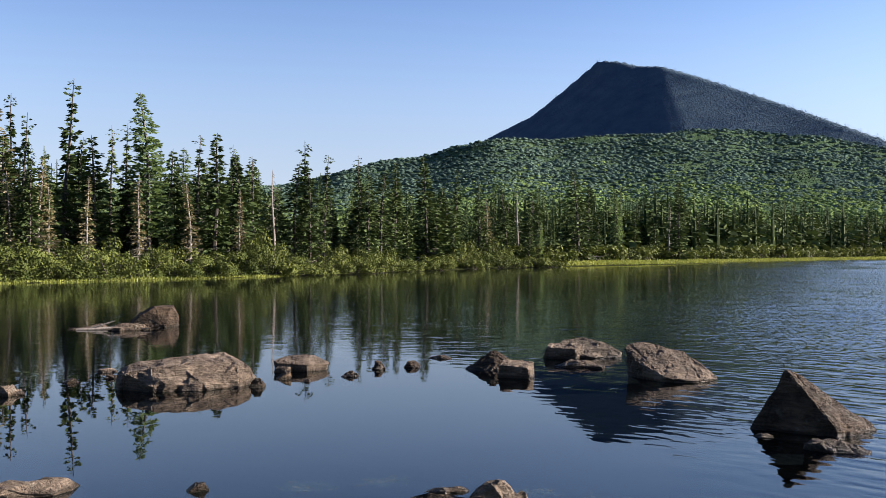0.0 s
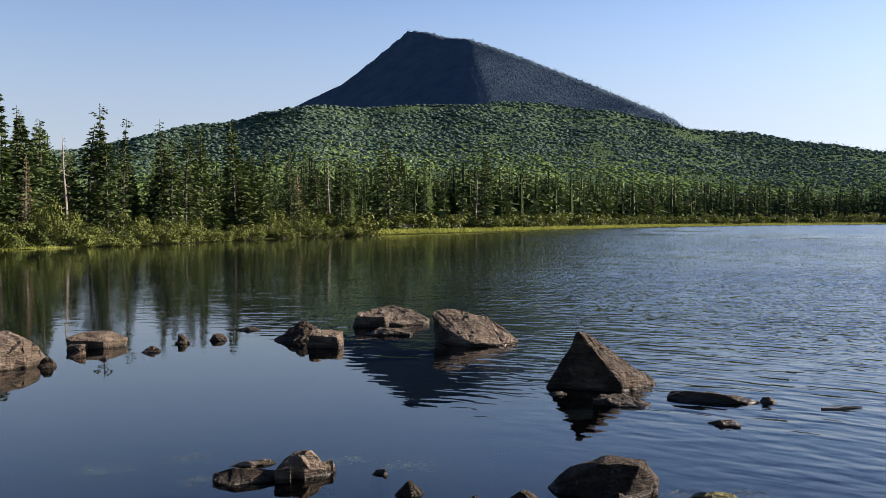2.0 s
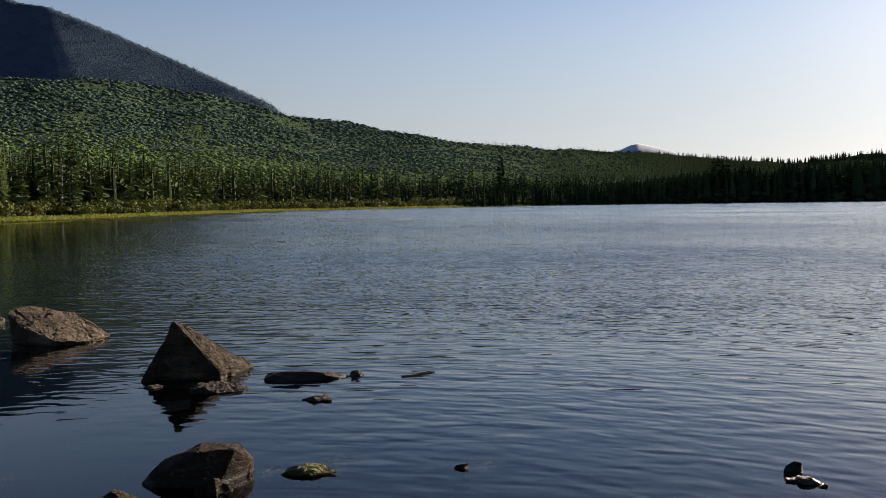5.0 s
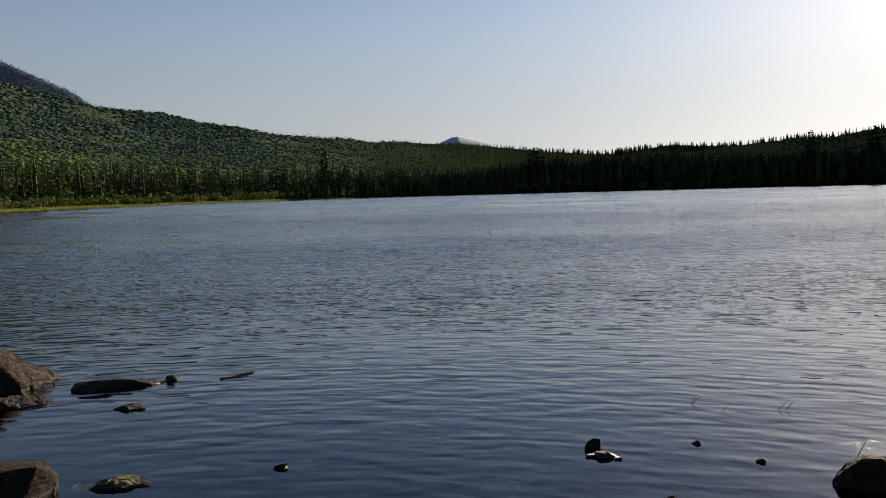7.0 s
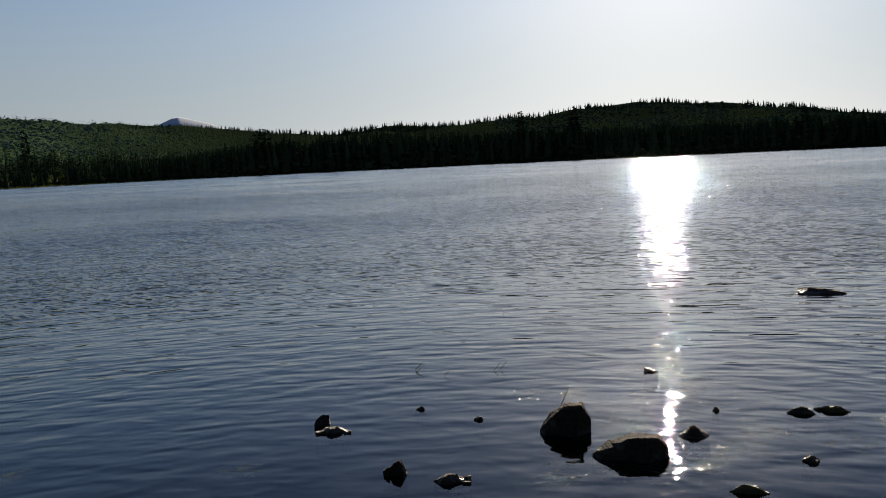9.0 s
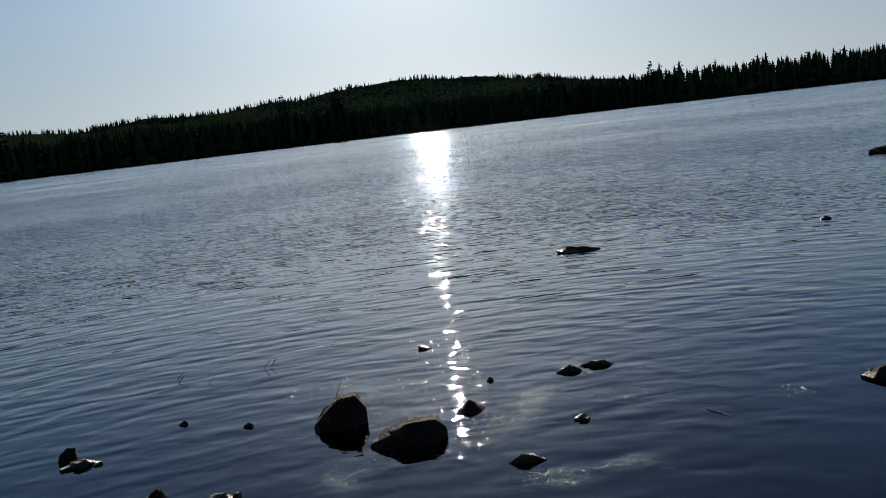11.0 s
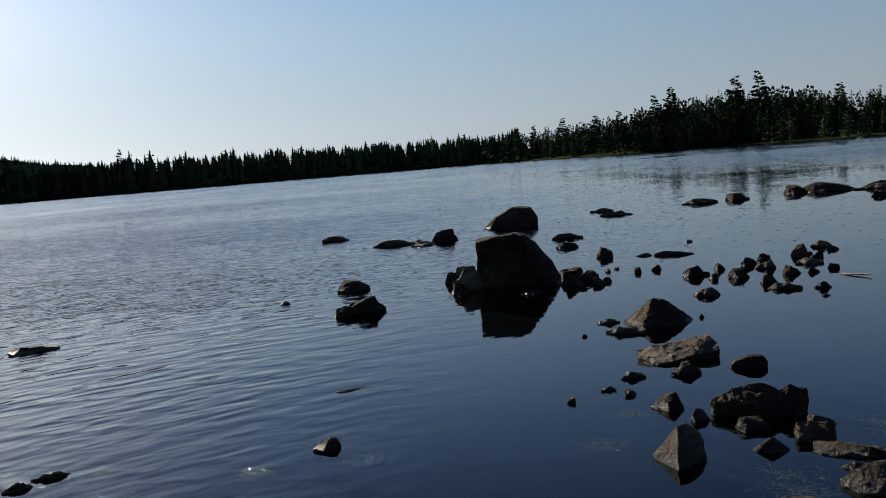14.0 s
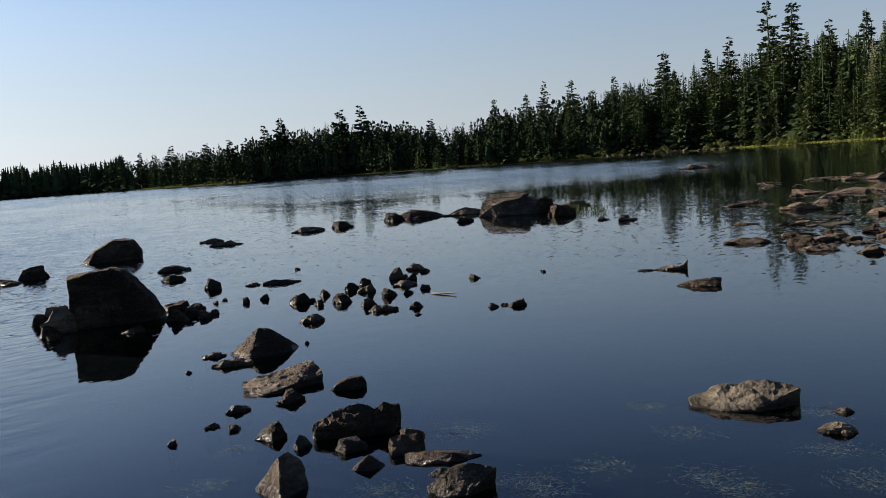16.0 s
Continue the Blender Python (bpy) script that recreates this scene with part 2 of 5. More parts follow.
    # most facets lie nearly level, a few stand steep
    def facet(c, soft, steep):
        d = calc(t, 'SUBTRACT', c, 0.5)
        return calc(t, 'ADD', calc(t, 'MULTIPLY', d, soft), calc(t, 'MULTIPLY', calc(t, 'MULTIPLY', calc(t, 'MULTIPLY', d, d), d), steep))

    along = calc(t, 'MULTIPLY', calc(t, 'SUBTRACT', facet(slope.outputs[0], 0.16, 36.0), lean), windy)
    across = calc(t, 'MULTIPLY', facet(slope.outputs[1], 0.3, 9.0), windy)
    sb, cb = calc(t, 'DIVIDE', x, r), calc(t, 'DIVIDE', y, r)
    tilt = node(t, "ShaderNodeCombineXYZ", X=calc(t, 'ADD', calc(t, 'MULTIPLY', along, sb), calc(t, 'MULTIPLY', across, cb)), Y=calc(t, 'SUBTRACT', calc(t, 'MULTIPLY', along, cb), calc(t, 'MULTIPLY', across, sb)), Z=1.0)
    unit = node(t, "ShaderNodeVectorMath", Vector=tilt.outputs[0])
    unit.operation = 'NORMALIZE'
    n = bump(t, calc(t, 'ADD', h, calm), 1.0, 1.0, unit.outputs[0])
    # ripples finer than the eye can part
    sheen = calc(t, 'ADD', calc(t, 'MULTIPLY', calc(t, 'MULTIPLY', lee, span(t, r, 20.0, 90.0)), 0.012), 0.008)
    p = node(t, "ShaderNodeBsdfPrincipled", Base_Color=(0.1, 0.3, 0.56, 1), Roughness=sheen, IOR=1.42, Normal=n)
    p.inputs["Transmission Weight"].default_value = 1.0
    surface(t, p.outputs[0])
    return m


def make_ground():
    """Lake bed mud below the water, mossy duff on land, dark slopes far off with rock scars, haze painted on as blue.
    """
    m, t = material("ground_cover")
    geo = t.nodes.new("ShaderNodeNewGeometry")
    pos = geo.outputs["Position"]
    z = node(t, "ShaderNodeSeparateXYZ", Vector=pos).outputs["Z"]
    n1, n2, n3 = noise_at(t, pos, 0.9, 6, 0.65), noise_at(t, pos, 0.02, 6, 0.65), noise_at(t, pos, 9.0, 4, 0.6)
    bed = ramp(t, calc(t, 'ADD', calc(t, 'MULTIPLY', n1, 0.6), calc(t, 'MULTIPLY', n3, 0.4)), [(0.3, (0.002, 0.0022, 0.0025)), (0.7, (0.009, 0.0085, 0.0075))])
    land = ramp(t, n1, [(0.3, (0.018, 0.024, 0.009)), (0.7, (0.055, 0.062, 0.022))])
    flat = node(t, "ShaderNodeSeparateXYZ", Vector=pos)
    # weight that darkens the hill ground from bearing 36 to 58
    dark_bearing = span(t, calc(t, 'ARCTAN2', flat.outputs["X"], flat.outputs["Y"]), radians(36), radians(58))
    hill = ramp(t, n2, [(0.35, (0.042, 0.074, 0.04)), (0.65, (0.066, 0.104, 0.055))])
    hill = mixed(t, dark_bearing, hill, (0.012, 0.02, 0.01))
    # beyond 1450 m the slope colour is painted blue in place of haze
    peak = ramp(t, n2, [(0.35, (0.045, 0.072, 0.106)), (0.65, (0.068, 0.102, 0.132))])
    out = node(t, "ShaderNodeVectorMath", Vector=pos)
    out.operation = 'LENGTH'
    col = mixed(t, span(t, z, -0.02, 0.05), bed, land)
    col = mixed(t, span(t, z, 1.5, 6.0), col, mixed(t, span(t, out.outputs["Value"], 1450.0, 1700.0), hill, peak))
    trees = noise_at(t, pos, 0.16, 5, 0.7)
    far = span(t, z, 8.0, 30.0)
    h = calc(t, 'ADD', calc(t, 'MULTIPLY', n1, 0.05), calc(t, 'MULTIPLY', calc(t, 'MULTIPLY', trees, far), 9.0))
    p = node(t, "ShaderNodeBsdfPrincipled", Base_Color=col, Roughness=0.95, Normal=bump(t, h, 0.9, 1.0))
    p.inputs["Specular IOR Level"].default_value = 0.0
    surface(t, p.outputs[0])
    return m


def make_plain(name, a, b, scale, rough=0.8, depth=0.01):
    m, t = material(name)
    co = t.nodes.new("ShaderNodeTexCoord")
    n1 = noise_at(t, co.outputs["Object"], scale, 6, 0.65)
    p = node(t, "ShaderNodeBsdfPrincipled", Base_Color=ramp(t, n1, [(0.3, a), (0.7, b)]), Roughness=rough, Normal=bump(t, n1, 0.7, depth))
    surface(t, p.outputs[0])
    return m


SPRUCE = foliage("spruce_needles", (0.012, 0.025, 0.009), (0.074, 0.104, 0.034), 0.06, 0.08, 0.7, 0.05)
PINE = foliage("pine_needles", (0.008, 0.018, 0.008), (0.06, 0.084, 0.03), 0.05, 0.08, 0.7, 0.05)
LARCH = foliage("larch_needles", (0.04, 0.07, 0.028), (0.11, 0.16, 0.06), 0.35)
DRY = foliage("dry_needles", (0.07, 0.06, 0.03), (0.16, 0.14, 0.07), 0.25)
ALDER = foliage("shrub_leaves", (0.02, 0.034, 0.008), (0.1, 0.12, 0.028), 0.14, 0.3, 0.7, 0.08)
BROADLEAF = foliage("broadleaf_canopy", (0.042, 0.074, 0.03), (0.14, 0.2, 0.066), 0.04, 0.012, 0.9, 0.0)
SEDGE = foliage("sedge_blades", (0.07, 0.1, 0.02), (0.21, 0.23, 0.06), 0.3, 0.15, 0.8, 0.05)
# darker copy of the conifer needles, backlit shade painted into its colour
SHADED_FARWOOD = foliage("shaded_far_conifers", (0.011, 0.021, 0.011), (0.05, 0.072, 0.034), 0.0, 0.01, 0.9, 0.0)
# leaf green shifted to blue upslope, distance haze painted into the colour
HAZED_LEAF = foliage("hazed_slope_canopy", (0.038, 0.068, 0.055), (0.08, 0.122, 0.092), 0.03, 0.008, 0.9, 0.0)
# broadleaf copy darkened in its colour for the backlit hill across the lake
SHADED_LEAF = foliage("shaded_canopy", (0.024, 0.04, 0.026), (0.06, 0.082, 0.052), 0.0, 0.008, 0.9, 0.0)
# needle colour painted blue to stand for haze over the mountain
HAZED_WOOD = foliage("hazed_spruce", (0.025, 0.043, 0.07), (0.038, 0.063, 0.094), 0.0, 0.006, 0.9, 0.0)
BARK = make_bark("bark", (0.022, 0.019, 0.016), (0.07, 0.061, 0.052))
DEAD = make_bark("dead_wood", (0.1, 0.09, 0.078), (0.25, 0.225, 0.195))
ROCK = make_rock("brown_rock", (0.005, 0.0042, 0.0032), (0.028, 0.0212, 0.015), (0.145, 0.103, 0.067))
TAN_ROCK = make_rock("tan_rock", (0.014, 0.0115, 0.0085), (0.08, 0.063, 0.047), (0.27, 0.215, 0.16))
GREY_ROCK = make_rock("grey_rock", (0.012, 0.01, 0.008), (0.05, 0.042, 0.032), (0.2, 0.165, 0.125), 0.35)
MOSS_ROCK = make_rock("mossy_rock", (0.045, 0.05, 0.018), (0.12, 0.12, 0.04), (0.25, 0.23, 0.1), 0.1)
PALE_ROCK = make_rock("pale_rock", (0.035, 0.03, 0.023), (0.12, 0.103, 0.076), (0.31, 0.27, 0.205), 0.3)
WATER = make_water()
GROUND = make_ground()
WEED = make_plain("water_weed", (0.05, 0.052, 0.032), (0.15, 0.15, 0.1), 9.0, 0.16)
# slope colour paled to blue-grey: the haze is in the paint
HAZY = make_plain("hazed_distant_slope", (0.36, 0.43, 0.5), (0.4, 0.47, 0.54), 0.004, 1.0, 0.5)

# ---- mesh helpers ----
def mesh_of(name, verts, faces, mat, smooth=False):
    """A mesh from arrays: verts n x 3, faces m x 3 or m x 4."""
    verts, faces = np.asarray(verts, float), np.asarray(faces, int)
    me, k = bpy.data.meshes.new(name), faces.shape[1]
    me.vertices.add(len(verts))
    me.loops.add(faces.size)
    me.polygons.add(len(faces))
    me.vertices.foreach_set("co", verts.ravel())
    me.loops.foreach_set("vertex_index", faces.ravel())
    me.polygons.foreach_set("loop_start", np.arange(0, faces.size, k))
    me.polygons.foreach_set("use_smooth", np.full(len(faces), smooth))
    me.materials.append(mat)
    me.update(calc_edges=True)
    return me


def from_bm(name, bm, mat, smooth=False):
    me = bpy.data.meshes.new(name)
    for f in bm.faces:
        f.smooth = smooth
    bm.to_mesh(me)
    bm.free()
    me.materials.append(mat)
    return me


def part(name, mesh, parent, label=""):
    ob = new(name, mesh)
    ob.parent = parent
    if label:
        tagged(ob, label)
    return ob


# ---- the lie of the land, by bearing (degrees clockwise from +y) ----
SHORE_AZ = (-180, -75, -58, -45, -36, -30, -21, -12, -5, 0.6, 5, 8, 15, 22, 27, 33, 43, 52, 60.7, 73.2, 86.2, 96.2, 103.2, 111.2, 120.2, 124.2, 129.2, 136.2, 143.2, 149.2, 161.2, 171, 174.5, 178.1, 180)
SHORE_R = (0.9, 0.9, 4, 14, 34, 48, 50, 55, 63, 76, 86, 92, 110, 150, 195, 240, 320, 400, 450, 480, 480, 460, 420, 400, 385, 320, 245, 225, 195, 180, 160, 135, 60, 12, 0.9)
HILL_AZ = (-180, -120, -60, -11, -7, -3, 0.6, 3.3, 8, 12, 16, 20, 24, 28, 33, 36.6, 41.5, 47, 52, 57, 60.7, 65.7, 72, 75.2, 78.8, 81.2, 86.7, 91.9, 95.2, 103.2, 133.2, 180)
HILL_EL = (0.5, 1.0, 3.0, 4.45, 5.3, 6.3, 7.05, 7.45, 7.5, 7.7, 7.9, 7.6, 6.95, 6.0, 5.25, 4.6, 3.9, 3.45, 3.1, 2.65, 2.4, 2.55, 2.75, 2.92, 3.25, 3.45, 3.0, 2.3, 1.75, 0.7, 0.5, 0.5)
PEAK_AZ = (-5, 0, 3.3, 4.4, 5.9, 6.9, 8.1, 9.2, 10.3, 11.6, 12.9, 14.3, 17.1, 20.5, 23.7, 27.4, 28.3, 33, 45)
PEAK_EL = (3, 6.2, 7.75, 8.3, 8.98, 9.75, 10.7, 11.6, 12.5, 12.4, 12.05, 11.98, 11.05, 9.7, 8.35, 6.7, 6.0, 3.0, 0.5)


def shore_radius(az):
    return np.interp(az, SHORE_AZ, SHORE_R)


def ridge_radius(az):
    at_az, radius = (-5, 3, 10.5, 15.5, 20, 27, 33, 45), (2580, 2540, 2430, 2260, 2090, 1840, 1760, 1740)
    return sum(np.interp(az + k, at_az, radius) for k in (-3.0, -2.0, -1.0, 0, 1.0, 2.0, 3.0)) / 7


def value_noise(x, y, seed=0):
    """Smooth noise on arrays, about -1 to 1."""
    out = np.zeros_like(x)
    rng = np.random.RandomState(seed)
    for k in range(9):
        a, f, ph = rng.uniform(0, 2 * np.pi), rng.uniform(0.5, 1.8), rng.uniform(0, 6.28)
        out += np.sin((x * np.cos(a) + y * np.sin(a)) * f * 2 * np.pi + ph + 1.3 * np.sin((x * np.sin(a) - y * np.cos(a)) * f * 3 + ph))
    return out / 4


def ground_z(x, y):
    x, y = np.asarray(x, float), np.asarray(y, float)
    r, az = np.hypot(x, y), np.degrees(np.arctan2(x, y))
    shore = shore_radius(az)
    e = r - shore
    bank = np.where(e > 0, np.minimum(0.05 * e, 0.45 + 0.006 * e), np.maximum(0.05 * e, -0.45 + 0.02 * (e + 9)))
    z = np.maximum(bank, -2.6) + 0.05 * value_noise(x / 3.0, y / 3.0, 3) * np.clip(r / 6, 0, 1) * (e < 0)
    # the wooded bank to the south rises behind its shore
    z = z + np.clip((e - 6) / 60, 0, 1) * 9 * np.clip((az - 121) / 35, 0, 1) * np.clip((180 - az) / 8, 0, 1)
    near = 0.22 - 0.13 * np.hypot(np.maximum(x + 0.45 * np.maximum(-y - 0.45, 0), 0.2) - 0.2, np.maximum(y, -0.45) + 0.45) - 0.02 * np.clip(-x, 0, 9)
    z = np.maximum(z, np.maximum(near, -0.34 - 0.035 * r))
    # an unseen bank added behind the landing, to keep sky light off the stones
    z = z + np.clip((r - 5) / 14, 0, 1) * 9 * np.clip((-70 - az) / 20, 0, 1) * np.clip((az + 178) / 14, 0, 1)
    # forested slope, its shoulder, and the mountain behind it
    r0 = shore + 90
    el = np.tan(np.radians(np.interp(az, HILL_AZ, HILL_EL)))
    crest = 1450 + 60 * value_noise(az / 14, az / 9, 5)
    u = np.clip((r - r0) / (crest - r0), 0, 1)
    hill = np.where(r < crest, r * el * u ** 0.9, crest * el - 0.05 * (r - crest))
    hill = hill + np.clip((r - r0) / 300, 0, 1) * 3.5 * value_noise(x / 210, y / 210, 8)
    top = ridge_radius(az)
    pk = top * np.tan(np.radians(np.interp(az, PEAK_AZ, PEAK_EL)))
    twist = az - 2.8 * np.clip((top - r) / 650, 0, 1)
    v = (r - 1500) / (np.where(r < top, np.maximum(ridge_radius(twist), r), top) - 1500)
    broad = top * np.tan(np.radians(sum(np.interp(twist + k, PEAK_AZ, PEAK_EL) for k in np.linspace(-4, 4, 9)) / 9))
    vc = np.clip(v, 0, 1)
    mount = np.where(v < 1, (broad + (pk - broad) * vc ** 9) * vc ** 0.85, pk - 0.45 * (r - top))
    mount = mount + np.clip(v, 0, 1) * np.clip(1.06 - v, 0, 1) * 7 * value_noise(x / 330, y / 330, 11)
    far = np.where((az < 173) & (az > -150), np.maximum(hill, np.where(v > 0, mount, -50)), -5)
    return np.where((e > 60) & (r > 60), np.maximum(z, far), z)


def at(az, r):
    return r * math.sin(radians(az)), r * math.cos(radians(az))


# one sheet of ground, from the stony landing out to the horizon
AZ = np.unique(np.concatenate((np.arange(-180, -40, 3.0), np.arange(-40, -6, 0.6), np.arange(-6, 32, 0.25), np.arange(32, 110, 0.5), np.arange(110, 180, 0.8), [180.0])))
RR = np.concatenate(([0.02], np.geomspace(0.4, 40, 60), np.geomspace(42, 1300, 75), np.linspace(1330, 3300, 120), np.geomspace(3400, 4900, 8)))
ga, gr = np.meshgrid(np.radians(AZ), RR, indexing="ij")
gx, gy = gr * np.sin(ga), gr * np.cos(ga)
gz = ground_z(gx, gy)
na, nr = ga.shape
idx = np.arange(na * nr).reshape(na, nr)
quads = np.stack((idx[:-1, :-1], idx[:-1, 1:], idx[1:, 1:], idx[1:, :-1]), -1).reshape(-1, 4)[:, ::-1]
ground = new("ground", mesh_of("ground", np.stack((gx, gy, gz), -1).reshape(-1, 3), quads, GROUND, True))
tagged(ground, "mud lake bed, mossy banks and dark wooded mountain slopes painted haze-blue", "ground", kind="structure")

# the lake: one level sheet
wa = np.radians(np.arange(0, 360.1, 3.0))
wr = np.concatenate(([0.02], np.geomspace(1, 640, 24)))
pa, pr = np.meshgrid(wa, wr, indexing="ij")
idx = np.arange(pa.size).reshape(pa.shape)
quads = np.stack((idx[:-1, :-1], idx[:-1, 1:], idx[1:, 1:], idx[1:, :-1]), -1).reshape(-1, 4)[:, ::-1]
water = new("water", mesh_of("water", np.stack((pr * np.sin(pa), pr * np.cos(pa), 0 * pa), -1).reshape(-1, 3), quads, WATER, True))
water.visible_shadow = False
tagged(water, "dark blue lake water, calm inshore and rippled further out", "water", kind="structure")

# a pale peak far beyond the pass, haze painted as its blue-grey colour
fa = np.arange(48.5, 58.01, 0.1)
fe = np.interp(fa, (48.5, 49.8, 50.6, 51.1, 51.5, 52.2, 53.2, 54.6, 56, 58), (2.3, 3.1, 3.55, 3.78, 3.84, 3.68, 3.42, 2.95, 2.6, 2.0))
fr = np.linspace(4050, 4750, 12)
A, Rf = np.meshgrid(np.radians(fa), fr, indexing="ij")
E = np.tan(np.radians(fe))[:, None] * 4600 * np.clip(((Rf - 4000) / 600), 0, 1) ** 0.8 - np.clip(Rf - 4600, 0, 999) * 0.4
idx = np.arange(A.size).reshape(A.shape)
quads = np.stack((idx[:-1, :-1], idx[:-1, 1:], idx[1:, 1:], idx[1:, :-1]), -1).reshape(-1, 4)[:, ::-1]
peak = new("backdrop", mesh_of("backdrop", np.stack((Rf * np.sin(A), Rf * np.cos(A), E), -1).reshape(-1, 3), quads, HAZY, True))
tagged(peak, "pale blue-grey mountain peak far beyond the pass", "mountain", kind="structure")

# ---- stones ----
STONE_RNG = np.random.RandomState(4)
STONE_LOOK = {
    "b": (ROCK, "brown weathered stone standing in shallow water", "angular"),
    "flat": (TAN_ROCK, "low flat brown stone barely above the water", "low"),
    "plate": (TAN_ROCK, "thin flat-topped plate of rock perched on a smaller stone", "plate"),
    "slabx": (TAN_ROCK, "tilted slab of pinkish brown rock in the lake", "tilted"),
    "wedge": (ROCK, "wedge-shaped brown stone rising from the water", "ridge"),
    "pyr": (ROCK, "pyramid-shaped brown boulder with one sheer dark face", "pyramid"),
    "pyr2": (ROCK, "gable-shaped layered boulder with one rough lit face", "gable"),
    "pyr3": (TAN_ROCK, "small sharp pyramid of rock, one face sunlit", "spire"),
    "log": (ROCK, "long narrow dark stone lying awash", "long"),
    "log2": (ROCK, "long dark stone with one thick raised end", "trailing"),
    "grey": (GREY_ROCK, "pale grey stone with furrowed layers", "angular"),
    "furrow": (GREY_ROCK, "grey boulder with furrowed layers in the shallows", "hulk"),
    "knob": (TAN_ROCK, "rounded tan stone with one sunlit face", "round"),
    "split": (GREY_ROCK, "grey layered slab with split edges lying in the lake", "layered"),
    "moss": (MOSS_ROCK, "low stone grown over with green-brown moss", "low"),
    "tan": (TAN_ROCK, "tan angular stone at the water's edge", "angular"),
    "tanslab": (TAN_ROCK, "flat tan slab with a pointed end and dark side", "slab"),
    "block": (ROCK, "tall dark block of rock with sheer sides and sloping shoulder", "block"),
    "cube": (TAN_ROCK, "squarish brown block of stone in shallow water", "cube"),
    "hump": (ROCK, "dark humped stone with one steep end", "hump"),
    "twin": (ROCK, "dark two-humped boulder in shallow water", "twin"),
    "big": (GREY_ROCK, "large grey boulder split by a slanting crack on a stony bar", "massif"),
    "table": (TAN_ROCK, "broad flat-topped tan boulder standing in calm water", "boulder"),
    "hulk": (PALE_ROCK, "low pale sunlit boulder with a rough pitted back", "hulk"),
    "light": (PALE_ROCK, "pale sunlit stone with a rough pitted surface", "round"),
    "fin": (TAN_ROCK, "thin upturned tan stone fin above the water", "fin"),
}
